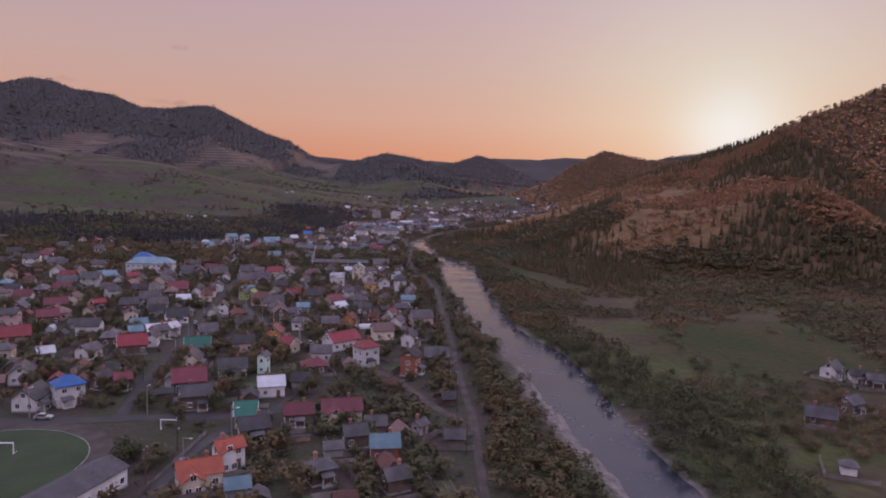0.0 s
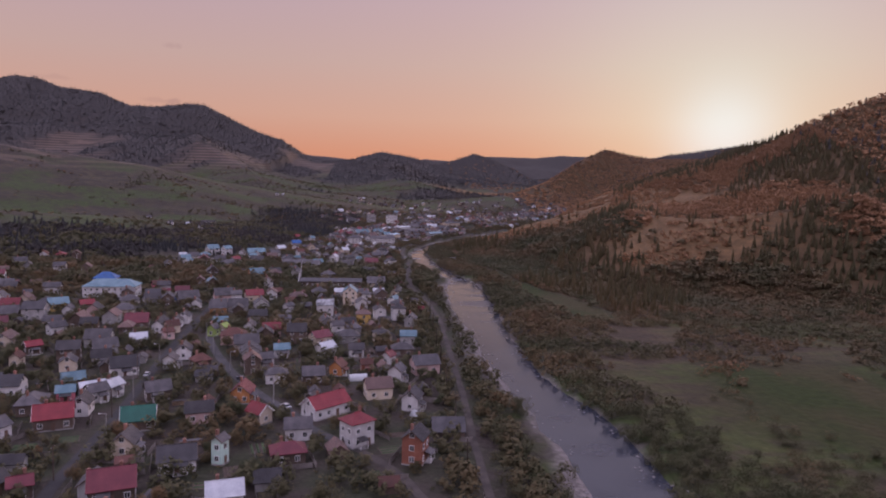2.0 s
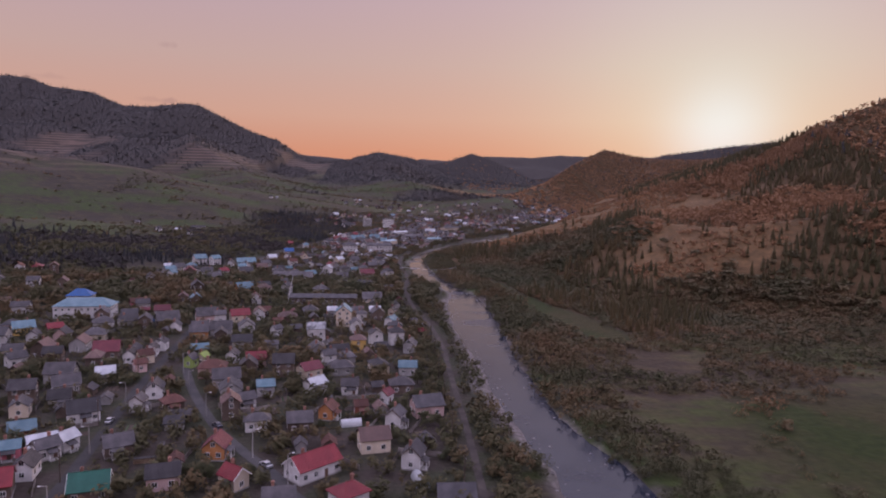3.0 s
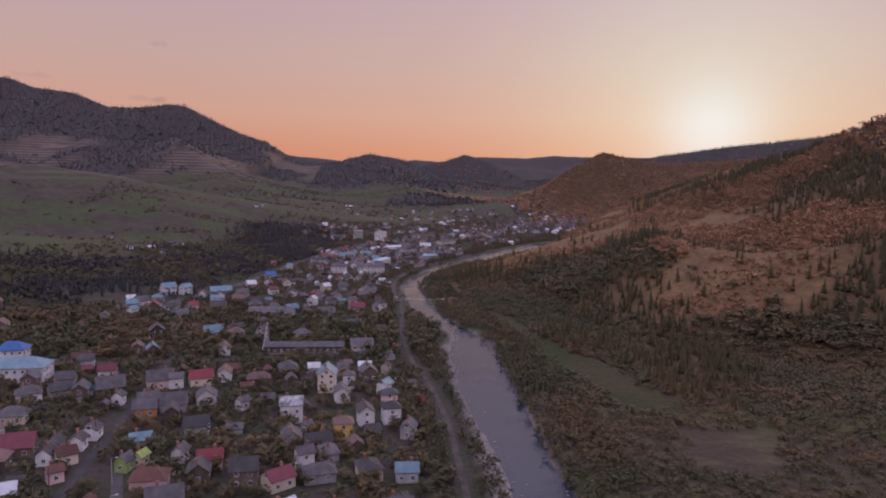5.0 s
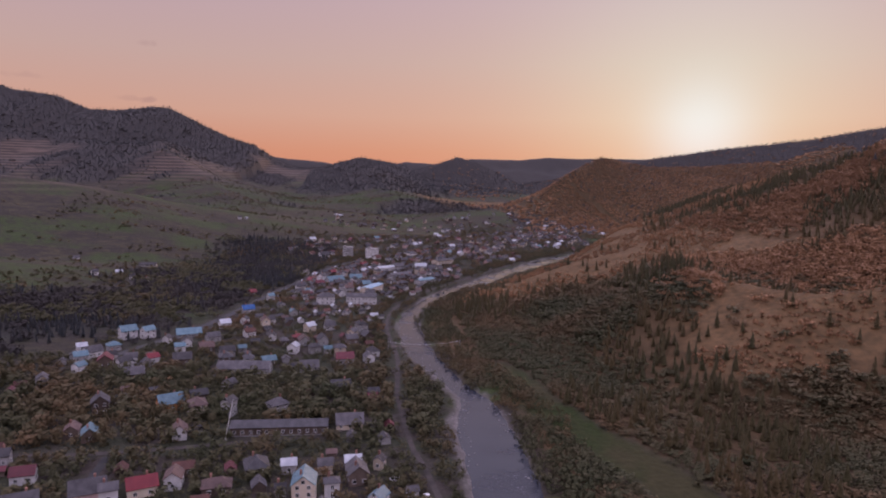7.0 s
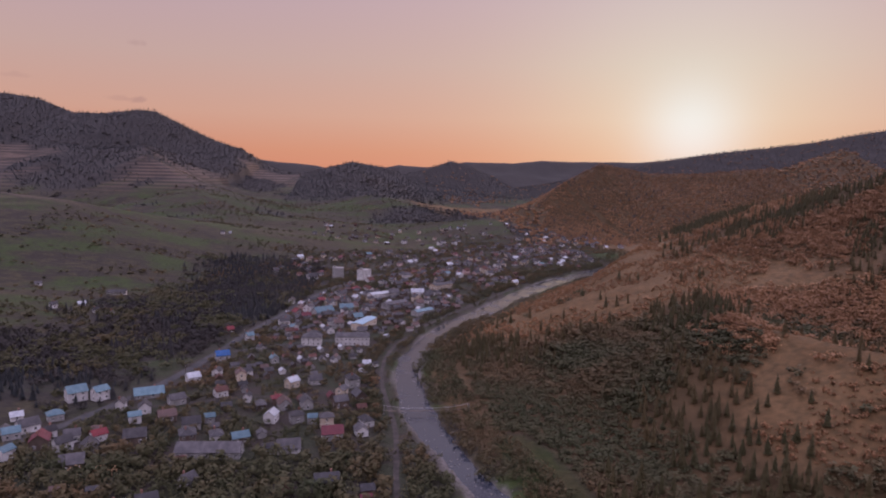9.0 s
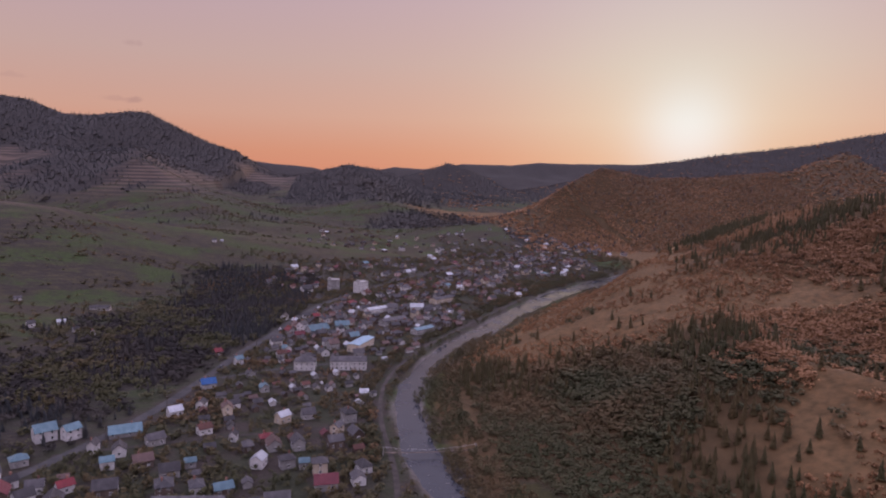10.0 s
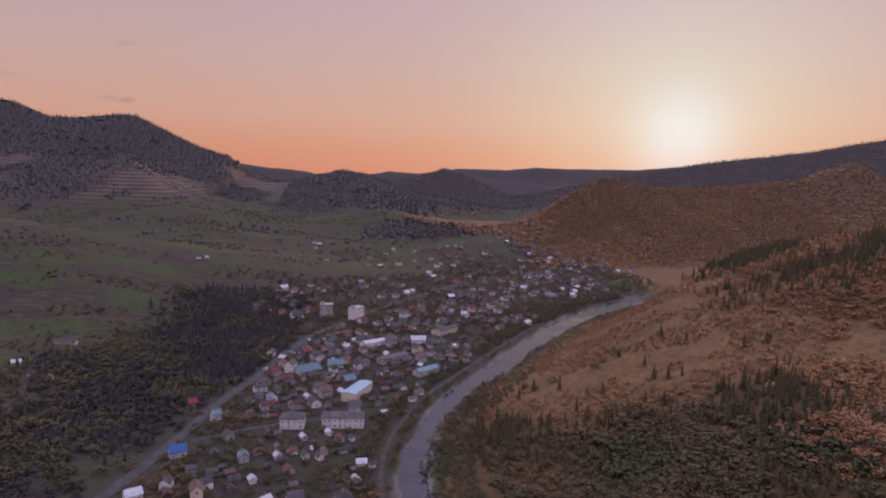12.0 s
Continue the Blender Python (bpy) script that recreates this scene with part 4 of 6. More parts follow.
house(-79.8, 364.4, 20, 7.4, 5.9, 0.8, "paleblue", "grey", "gable", 1)
house(-77.8, 345.4, 76, 5.4, 4.3, 1, "slate", "lime", "gable", 1)
house(-109.8, 314.5, 29, 9.5, 7.6, 0.9, "slate", "grey", "gable", 2)
house(-103.4, 274.7, 28, 7.5, 6.0, 0.8, "paleblue", "brick", "gable", 2)
house(-87.3, 265.3, 65, 5.7, 4.6, 1, "white", "white", "gable", 2)
house(-93.4, 265.1, 35, 8.0, 6.4, 0.7, "white", "white", "gable", 2)
house(-92.5, 287.3, 28, 9.8, 7.9, 1, "dark", "white", "gable", 2)
house(-136.7, 410.2, 28, 9.8, 8.5, 1, "slate", "white", "hip", 1)
house(-152.4, 397.2, 36, 7.3, 5.8, 1, "red", "wood", "gable", 1)
house(-166.2, 397.5, 33, 10.0, 8.0, 1, "paleblue", "yellow", "gable", 1)
house(-79.6, 295.4, 90, 5.7, 4.5, 1.1, "slate", "white", "gable", 2)
house(-69.3, 295.6, 33, 6.8, 5.9, 1, "rust", "wood", "hip", 2)
house(-72.8, 262.2, 28, 8.1, 6.5, 0.9, "slate", "wood", "gable", 2)
house(-93.0, 425.8, 21, 12.1, 9.7, 1.2, "slate", "pink", "gable", 1)
house(-86.7, 425.3, 20, 6.3, 5.0, 1.3, "slate", "white", "gable", 1)
house(-78.0, 429.9, 23, 10.5, 8.4, 1, "red", "cream", "gable", 1)
house(-126.8, 413.9, 35, 9.4, 7.6, 1, "slate", "grey", "gable", 1)
house(-109.6, 417.5, 25, 11.8, 9.5, 1, "slate", "wood", "gable", 1)
house(-101.7, 404.8, 96, 5.8, 4.6, 1, "slate", "white", "gable", 1)
house(-117.5, 415.4, 43, 3.5, 3.2, 0.8, "blue", "white", "gable", 1)
house(-139.6, 460.5, 28, 7.4, 5.9, 1, "rust", "rose", "gable", 1)
house(-92.9, 512.5, 29, 11.9, 9.5, 1, "paleblue", "orange", "gable", 1)
house(-45.1, 504.7, 37, 8.9, 7.7, 1.4, "slate", "grey", "hip", 1)
house(-65.4, 502.4, 70, 6.7, 5.3, 2, "slate", "grey", "gable", 1)
house(-54.5, 398.1, 52, 5.2, 4.2, 1, "slate", "white", "gable", 1)
house(-25.2, 421.0, 91, 10.4, 8.3, 2.3, "paleblue", "cream", "gable", 1)
house(-16.6, 423.3, 8, 5.4, 4.7, 1.8, "slate", "white", "hip", 1)
house(-20.1, 442.8, 9, 5.9, 4.7, 1, "slate", "cream", "gable", 1)
house(-32.8, 443.6, 8, 5.8, 4.6, 1, "white", "grey", "gable", 1)
house(-33.2, 425.1, 8, 3.8, 3.2, 1, "slate", "white", "gable", 1)
house(-10.5, 445.4, 5, 6.6, 5.3, 1, "white", "grey", "gable", 1)
house(-1.1, 445.4, 70, 4.9, 3.9, 1, "slate", "cream", "gable", 1)
house(-1.6, 415.6, 60, 6.6, 5.3, 1.3, "paleblue", "white", "gable", 1)
house(0.1, 402.6, 5, 7.0, 6.1, 1.4, "dark", "pink", "hip", 1)
house(0.6, 383.1, 11, 7.2, 6.2, 1.8, "slate", "white", "hip", 1)
house(6.4, 368.9, 76, 6.8, 5.4, 1.1, "slate", "grey", "gable", 1)
house(9.5, 423.3, 12, 4.1, 3.3, 0.7, "slate", "white", "gable", 1)
house(13.0, 401.7, 1, 4.0, 3.2, 0.6, "red", "wood", "gable", 1)
house(-28.2, 373.8, 56, 4.0, 3.2, 0.9, "slate", "grey", "gable", 1)
house(-31.6, 332.5, 39, 8.8, 7.1, 1, "maroon", "cream", "gable", 1)
house(-13.3, 487.0, 5, 12.8, 10.2, 0.8, "slate", "cream", "gable", 1)
house(-156.9, 645.9, 37, 11.1, 8.9, 1.6, "paleblue", "white", "gable", 0)
house(-145.0, 646.7, 51, 8.6, 6.9, 1.6, "paleblue", "white", "gable", 0)
house(-128.2, 628.9, 89, 5.9, 4.7, 1.3, "slate", "white", "gable", 0)
house(-115.5, 610.0, 21, 6.5, 5.2, 1.2, "paleblue", "white", "gable", 0)
house(-121.0, 650.0, 20, 17.1, 8.8, 0.8, "paleblue", "grey", "gable", 0)
house(-154.7, 616.2, 34, 7.9, 6.9, 1, "paleblue", "grey", "hip", 0)
house(-160.6, 601.9, 41, 10.1, 8.1, 1, "slate", "white", "gable", 0)
house(-163.6, 592.8, 32, 8.1, 6.5, 1, "paleblue", "grey", "gable", 0)
house(-172.8, 617.0, 31, 6.2, 4.9, 0.8, "white", "white", "gable", 0)
house(-147.6, 593.2, 54, 6.2, 5.0, 1, "slate", "white", "gable", 0)
house(-135.3, 578.3, 43, 8.1, 6.5, 1.2, "slate", "white", "gable", 0)
house(-124.1, 588.1, 41, 7.2, 5.8, 1, "red", "white", "gable", 0)
house(-124.1, 577.1, 106, 10.1, 8.1, 0.7, "slate", "white", "gable", 0)
house(-154.7, 569.8, 67, 6.8, 5.4, 1.2, "paleblue", "white", "gable", 0)
house(-103.2, 637.3, 35, 9.1, 7.3, 1, "slate", "grey", "gable", 0)
house(-80.2, 609.3, 15, 5.5, 4.4, 0.9, "paleblue", "grey", "gable", 0)
house(-104.4, 676.4, 34, 8.2, 6.5, 1, "white", "white", "gable", 0)
house(-97.7, 725.3, 22, 9.7, 7.8, 1, "blue", "grey", "gable", 0)
house(-93.1, 687.9, 82, 6.6, 5.3, 1, "slate", "white", "gable", 0)
house(-83.2, 649.6, 32, 7.6, 6.1, 1, "rust", "white", "gable", 0)
house(-75.8, 686.1, 40, 7.1, 5.6, 1, "slate", "white", "gable", 0)
house(-46.3, 663.4, 46, 7.9, 6.3, 1.2, "white", "cream", "gable", 0)
house(-50.8, 635.5, 17, 7.2, 6.3, 1, "red", "wood", "hip", 0)
house(-67.2, 639.5, 85, 5.3, 4.2, 1, "slate", "white", "gable", 0)
house(-50.5, 608.1, 78, 8.0, 6.4, 1.2, "white", "white", "gable", 0)
house(-38.0, 606.7, 21, 7.3, 6.4, 1.3, "slate", "grey", "hip", 0)
house(-17.4, 644.6, 62, 7.0, 5.6, 1.4, "slate", "cream", "gable", 0)
house(-23.1, 599.4, 8, 7.4, 6.5, 1.7, "slate", "cream", "hip", 0)
house(-19.6, 584.5, 6, 11.0, 8.8, 1, "maroon", "grey", "gable", 0)
house(-30.2, 604.8, 6, 5.1, 4.1, 1, "paleblue", "grey", "gable", 0)
house(-37.9, 570.8, 8, 11.3, 9.0, 0.8, "slate", "white", "gable", 0)
house(-46.1, 568.3, 10, 5.6, 4.5, 0.9, "slate", "grey", "gable", 0)
house(-72.8, 538.1, 55, 6.9, 5.5, 1, "slate", "grey", "gable", 1)
house(-260.1, 860.4, 44, 6.2, 4.9, 1, "slate", "white", "gable", 0)
house(-244.8, 877.7, 27, 7.1, 5.7, 0.8, "white", "grey", "gable", 0)
house(-223.9, 852.3, 36, 5.3, 4.2, 0.8, "slate", "white", "gable", 0)
house(-209.5, 845.4, 90, 5.1, 4.1, 0.8, "slate", "white", "gable", 0)
house(-326.6, 981.8, 30, 7.0, 5.4, 0.8, "slate", "white", "gable", 0)
house(-215.8, 1309.1, 22, 6.4, 5.2, 0.9, "slate", "white", "gable", 0)
house(-206.5, 1314.0, 40, 4.6, 3.8, 0.8, "white", "grey", "gable", 0)
house(-67.2, 1071.4, 25, 13.6, 10.9, 1.4, "slate", "white", "gable", 0)
house(-54.7, 879.0, 65, 9.5, 7.6, 1.8, "slate", "white", "gable", 0)
house(-37.4, 915.5, 33, 10.6, 9.3, 1.2, "slate", "cream", "hip", 0)
house(42.6, 1056.8, 16, 11.6, 10.1, 1.6, "slate", "white", "hip", 0)
house(23.2, 953.0, -0, 11.4, 9.1, 1.4, "slate", "grey", "gable", 0)
house(46.7, 952.4, -2, 14.4, 8.7, 1, "white", "white", "gable", 0)
house(-22.3, 890.6, 5, 13.7, 8.7, 0.9, "paleblue", "mint", "gable", 0)
house(-31.5, 830.5, 8, 8.9, 7.1, 1, "slate", "white", "gable", 0)
house(-7.3, 785.4, 3, 8.3, 6.6, 1.8, "slate", "grey", "gable", 0)
house(-23.5, 875.0, 42, 6.7, 5.4, 1, "slate", "white", "gable", 0)
house(-74.8, 925.4, 77, 7.8, 6.2, 1, "slate", "white", "gable", 0)
house(-3.7, 707.8, 1, 5.8, 4.7, 0.5, "white", "white", "gable", 0)
house(-107.8, 801.1, 43, 6.6, 5.3, 1, "red", "wood", "gable", 0)
house(-89.0, 778.0, 41, 6.3, 5.0, 1.2, "paleblue", "white", "gable", 0)
house(-62.4, 795.0, 27, 7.9, 6.3, 1, "rust", "grey", "gable", 0)
house(-42.2, 876.1, 34, 20.3, 12.0, 0.8, "paleblue", "grey", "gable", 0)


# ---- larger buildings ----


def hall(name, x, y, rot, w, d, h, rise, roof, wall, label, rows, category="building"):
    """A long building with rows of windows along both visible sides."""
    root = new(name)
    root.matrix_basis = pose(x, y, max(ground_at(x, y), 0) + 0.02, 0, 0, rot)
    PLOTS.extend((x + k * math.cos(radians(rot)), y + k * math.sin(radians(rot)), d * 0.7) for k in np.arange(-w / 2, w / 2 + 1, d * 0.6))
    if roof == "flat":
        part("wall", *box_walls(w, d, h), WALLS[wall], root)
        part("roof", *boxes((-w / 2 - 0.3, w / 2 + 0.3, -d / 2 - 0.3, d / 2 + 0.3, h, h + 0.35), (-w / 2 + 1, -w / 2 + 4, -2, 2, h + 0.35, h + 2.2)), PLINTH, root)
    elif roof.endswith("_hip"):
        part("wall", *box_walls(w, d, h), WALLS[wall], root)
        part("roof", *hip_roof(w, d, h, rise), ROOFS[roof[:-4]], root)
    else:
        part("wall", *gable_walls(w, d, h, rise), WALLS[wall], root)
        part("roof", *gable_roof(w, d, h, rise), ROOFS[roof], root)
    part("plinth", *boxes((-w / 2 - 0.07, w / 2 + 0.07, -d / 2 - 0.07, d / 2 + 0.07, -0.6, 0.45)), PLINTH, root)
    for turn, length, out in ((0, w, d / 2), (90, d, w / 2), (270, d, w / 2)):
        if math.sin(radians(rot + turn - 90)) > 0.2:
            continue
        number = max(1, int(length / 3.0))
        for row in range(rows):
            for k in range(number):
                hang("window", FAR_WINDOW, root, at=pose(0, 0, 0, 0, 0, turn) @ pose((k + 0.5) * length / number - length / 2, -out, 1.0 + row * 2.9))
    return tagged(root, label, category)


hall("school", -156, 437, 5, 27, 12, 6.4, 3.2, "paleblue_hip", "white", "long white two-storey school under a pale blue hipped roof", 2, "school")
hall("school_wing", -171, 466, 5, 12, 9, 6.2, 3.0, "blue_hip", "white", "white school wing under a bright blue hipped roof", 2, "school")
hall("market_hall", -6, 820, 66, 29, 9.5, 5.6, 0.8, "sky", "cream", "long cream market hall under a light blue low-pitched roof", 1, "market hall")
hall("office_block", -14, 764, -3, 24, 10, 6.4, 2.2, "slate", "white", "long white two-storey block with rows of windows", 2)
hall("office_block", -43, 764, -3, 13.5, 10, 6.4, 2.6, "slate_hip", "white", "short white two-storey block under a slate roof", 2)
hall("apartment_block", -7, 1070, 52, 15, 9, 12.2, 0, "flat", "white", "white four-storey apartment block with a flat roof", 4, "apartments")
hall("apartment_block", -38, 1088, 4, 13, 10, 12.6, 0, "flat", "grey", "grey four-storey apartment block with a flat roof", 4, "apartments")
hall("barn", -71, 568, -3, 27, 9, 3.2, 3.0, "slate", "grey", "long grey barn under a weathered slate roof", 1, "barn")
hall("works_hall", -41, 482, 1, 38, 8.5, 3.6, 1.6, "dark", "wood", "long dark brown works hall under a dark slate roof", 1, "works hall")
hall("changing_room_block", -61.5, 121, 72, 30, 8, 4.0, 1.6, "dark", "white", "long white stadium building under a dark roof", 1)
hall("barn", -242, 952, 4, 17, 6, 2.8, 1.6, "slate", "grey", "long low grey barn under a weathered slate roof", 1, "barn")
hall("workshop", 22, 905, 38, 26, 9, 4.0, 1.6, "slate", "grey", "low grey workshop under a slate roof", 1, "workshop")
hall("workshop", 45, 868, 40, 20, 8, 4.0, 1.4, "paleblue", "grey", "low grey workshop under a pale blue roof", 1, "workshop")
hall("workshop", 8, 955, 35, 22, 9, 4.2, 1.5, "white", "white", "low white workshop under a pale metal roof", 1, "workshop")
hall("workshop", 74, 985, 42, 26, 10, 4.5, 1.6, "slate", "cream", "low cream workshop under a slate roof", 1, "workshop")


# ---- the rest of the village ----
LINES = [curve_through(spine, 3) for spine, _ in LANES] + [ROAD]


def free_spot(x, y, r):
    if any((x - px) ** 2 + (y - py) ** 2 < (r + pr) ** 2 for px, py, pr in PLOTS):
        return False
    px, py = np.array([x]), np.array([y])
    if any(along(line, px, py)[0][0] < 3.2 + r * 0.7 for line in LINES):
        return False
    d, w = along(RIVER, px, py)
    return d[0] > w[0] * 0.5 + 9 + r


FAR = {"verts": [], "faces": [], "mats": []}
FAR_MATS = list(WALLS.values()) + list(ROOFS.values()) + [GLASS, FRAME]


def far_house(x, y, rot, w, d, storeys, roof, wall, hip):
    """Adds a far house with its windows to the joined mesh."""
    rnd = random.Random(int(x * 17 + y * 31))
    PLOTS.append((x, y, 0.5 * math.hypot(w, d)))
    h, rise = 2.75 * storeys + 0.35, d / 2 * (0.62 if hip else 0.8) * rnd.uniform(0.85, 1.1)
    m = pose(x, y, max(ground_at(x, y), -0.2), 0, 0, rot)
    pieces = [((box_walls if hip else gable_walls)(*((w, d, h) if hip else (w, d, h, rise))), WALLS[wall]), ((hip_roof if hip else gable_roof)(w, d, h, rise), ROOFS[roof])]
    if storeys >= 0.75:
        v, f = stack(((0.32, -1.0), (0.32, 1.0), (0.4, 1.0), (0.4, 1.15)))
        pieces.append((([(a + w * 0.2, b + d * 0.12, c + h + rise * 0.76 + 0.4) for a, b, c in v], f), WALLS["brick"]))
        for turn, length, out in ((0, w, d / 2), (90, d, w / 2), (180, w, d / 2), (270, d, w / 2)):
            if math.sin(radians(rot + turn - 90)) > 0.35:
                continue
            number = max(1, int(length / 3.2))
            for storey in range(max(1, round(storeys))):
                for k in range(number):
                    at = pose(0, 0, 0, 0, 0, turn) @ pose((k + 0.5) * length / number - length / 2, -out, min(0.95 + storey * 2.8, h - 1.5))
                    for box, mat in (((-0.6, 0.6, -0.03, 0.05, 0, 1.35), FRAME), ((-0.5, 0.5, -0.05, 0.05, 0.1, 1.25), GLASS)):
                        v, f = boxes(box)
                        pieces.append((([tuple(at @ Vector(q)) for q in v], f), mat))
    for (v, f), mat in pieces:
        k = len(FAR["verts"])
        FAR["verts"] += [tuple(m @ Vector(q)) for q in v]
        FAR["faces"] += [tuple(k + i for i in face) for face in f]
        FAR["mats"] += [FAR_MATS.index(mat)] * len(f)


rng = random.Random(5)
PLOTS.extend((-87, y, 25) for y in range(50, 160, 9))
PLOTS.append((-55, 158, 9))
ROOF_PICK = ["slate"] * 11 + ["dark"] * 4 + ["maroon"] * 1 + ["rust"] * 1 + ["red"] * 1 + ["paleblue"] * 1 + ["brown"] * 3
WALL_PICK = ["white"] * 5 + ["cream"] * 3 + ["grey"] * 6 + ["wood"] * 11 + ["pink"] * 2
# stretches of the village: x from, x to, y from, y to, pitch of the plots, share built, lean of the streets
QUARTERS = [(-150, 14, 112, 215, 12.5, 0.46, 14), (-190, 14, 215, 300, 12.5, 0.48, 12), (-260, 12, 300, 455, 12.0, 0.56, 10), (-330, -60, 455, 590, 13, 0.30, 18), (-30, 4, 455, 560, 15, 0.3, 8),
            (-170, -6, 585, 745, 13.5, 0.50, 20), (-100, 10, 745, 860, 14, 0.50, 24), (-75, 75, 860, 1010, 12, 0.58, 30),
            (-110, 190, 1010, 1180, 12.5, 0.50, 38), (-90, 330, 1180, 1420, 13, 0.54, 36), (-100, 450, 1420, 1620, 16, 0.42, 30), (-130, 380, 1620, 1800, 18, 0.30, 30)]
for x0, x1, y0, y1, pitch, share, lean in QUARTERS:
    for gy0 in np.arange(y0, y1, pitch):
        for gx0 in np.arange(x0, x1, pitch):
            if rng.random() > share:
                continue
            x, y = gx0 + rng.uniform(-0.3, 0.3) * pitch, gy0 + rng.uniform(-0.3, 0.3) * pitch
            small = rng.random() < (1.0 if y < 215 else 0.42)
            w = (rng.uniform(4, 6.5) if small else rng.uniform(7.5, 11)) * (1 if y < 700 else 0.8)
            d = w * rng.uniform(0.65, 0.85)
            if 600 < y < 1450 and x < road_x(y) + 7 - 170 * (y > 1080):
                continue
            if y > 1080 and x < road_x(y) + 7 and rng.random() < 0.45:
                continue
            if 690 < y < 758 and x > -62:
                continue
            if not free_spot(x, y, 0.5 * math.hypot(w, d) * 0.74):
                continue
            turn = lean + rng.choice((0, 90)) + rng.uniform(-6, 6)
            roof, wall = rng.choice(ROOF_PICK), rng.choice(WALL_PICK)
            if y > 900 and rng.random() < 0.5:
                roof, wall = rng.choice(("slate", "dark", "white", "slate", "dark", "rust")), rng.choice(("white", "cream", "grey", "wood"))
            if small:
                roof, wall = rng.choice(("slate", "dark", "rust", "slate", "dark", "slate", "brown", "maroon")), rng.choice(("wood", "grey", "wood"))
            storeys = rng.choice((0.65, 0.7)) if small else rng.choice((0.9, 1, 1, 1.1, 1.2, 1.6))
            hip = rng.random() < 0.22 and not small
            if y < 700:
                house(round(x, 1), round(y, 1), turn, w, d, storeys, roof, wall, "hip" if hip else "gable", 2 if y < 190 else (1 if y < 330 else 0))
            else:
                far_house(round(x, 1), round(y, 1), turn, w, d, storeys, roof, wall, hip)
# low sheds and workshops crowding the yards past the works
for gy0 in np.arange(690, 1010, 8.5):
    for gx0 in np.arange(-75, 90, 8.5):
        if rng.random() > 0.42:
            continue
        x, y = round(gx0 + rng.uniform(-3, 3), 1), round(gy0 + rng.uniform(-3, 3), 1)
        w = rng.uniform(3.6, 6.4)
        d = w * rng.uniform(0.55, 0.8)
        if x < road_x(y) + 7 or x > np.interp(y, [q[1] for q in RIVER], [q[0] for q in RIVER]) or not free_spot(x, y, 0.4 * math.hypot(w, d)):
            continue
        roof, wall = rng.choice(("slate", "dark", "slate", "dark", "brown", "rust", "white")), rng.choice(("wood", "grey", "white", "wood"))
        if y < 800:
            house(x, y, 24 + rng.choice((0, 90)) + rng.uniform(-6, 6), w, d, 0.65, roof, wall, "gable", 0, "yard sheds")
        else:
            far_house(x, y, 28 + rng.choice((0, 90)) + rng.uniform(-6, 6), w, d, 0.65, roof, wall, False)
far_mesh = bpy.data.meshes.new("distant_houses")
far_mesh.from_pydata(FAR["verts"], [], FAR["faces"])
for mat in FAR_MATS:
    far_mesh.materials.append(mat)
far_mesh.polygons.foreach_set("material_index", np.array(FAR["mats"], np.int32))
tagged(new("distant_houses", far_mesh), "distant village houses with slate and metal roofs among gardens", "houses", kind="stuff")

# ---- garden beds, woodpiles and greenhouses ----
SOIL = material("dug_soil", ((0.045, 0.034, 0.027), (0.075, 0.058, 0.046)), rough=0.95, bump=0.6)
CABBAGE = material("green_crop", ((0.035, 0.055, 0.025), (0.06, 0.085, 0.04)), scale=2, rough=0.9, bump=0.5)
LOG = material("split_logs", ((0.20, 0.14, 0.09), (0.36, 0.27, 0.19)), scale=2, rough=0.9)
FILM = material("milky_greenhouse_film", ((0.26, 0.28, 0.29), (0.34, 0.36, 0.37)), rough=0.35, bump=0.1)


def garden_bed(x, y, turn, w, d, crop):
    """A dug plot with raised rows."""
    root = new("garden_bed")
    root.matrix_basis = pose(x, y, ground_at(x, y), 0, 0, turn)
    part("soil", *boxes((-w / 2, w / 2, -d / 2, d / 2, -0.2, 0.06)), SOIL, root)
    rows = int(d / 1.3)
    for k in range(rows):
        v = (k + 0.5) * d / rows - d / 2
        part("crop_ridge", [(-w / 2 + 0.2, v - 0.35, 0.06), (w / 2 - 0.2, v - 0.35, 0.06), (w / 2 - 0.2, v + 0.35, 0.06), (-w / 2 + 0.2, v + 0.35, 0.06), (-w / 2 + 0.35, v, 0.34), (w / 2 - 0.35, v, 0.34)],
             [(0, 1, 5, 4), (2, 3, 4, 5), (1, 2, 5), (3, 0, 4)], CABBAGE if crop else SOIL, root)
    tagged(root, "vegetable plot with rows of green crops" if crop else "dug brown vegetable plot with raised rows", "garden bed", "vegetable plots")


def woodpile(x, y, turn, w):
    root = new("woodpile")
    root.matrix_basis = pose(x, y, ground_at(x, y), 0, 0, turn)
    v, f = [], []
    for row in range(5):
        for k in range(int(w / 0.3)):
            c, z, s = -w / 2 + (k + 0.5 + 0.5 * (row % 2)) * 0.3, 0.14 + row * 0.26, 0.14
            j = len(v)
            v += [(c + s * math.cos(a), q, z + s * math.sin(a)) for q in (-0.5, 0.5) for a in (0, 1.05, 2.09, 3.14, 4.19, 5.24)]
            f += [(j + i, j + (i + 1) % 6, j + 6 + (i + 1) % 6, j + 6 + i) for i in range(6)] + [tuple(j + i for i in range(5, -1, -1)), tuple(j + 6 + i for i in range(6))]
    part("firewood", v, f, LOG, root)["kind"] = "stuff"
    part("cover_sheet", *boxes((-w / 2 - 0.1, w / 2 + 0.3, -0.62, 0.62, 1.34, 1.40)), ROOFS["slate"], root)
    tagged(root, "long stack of split firewood under a cover", "woodpile", "woodpiles")


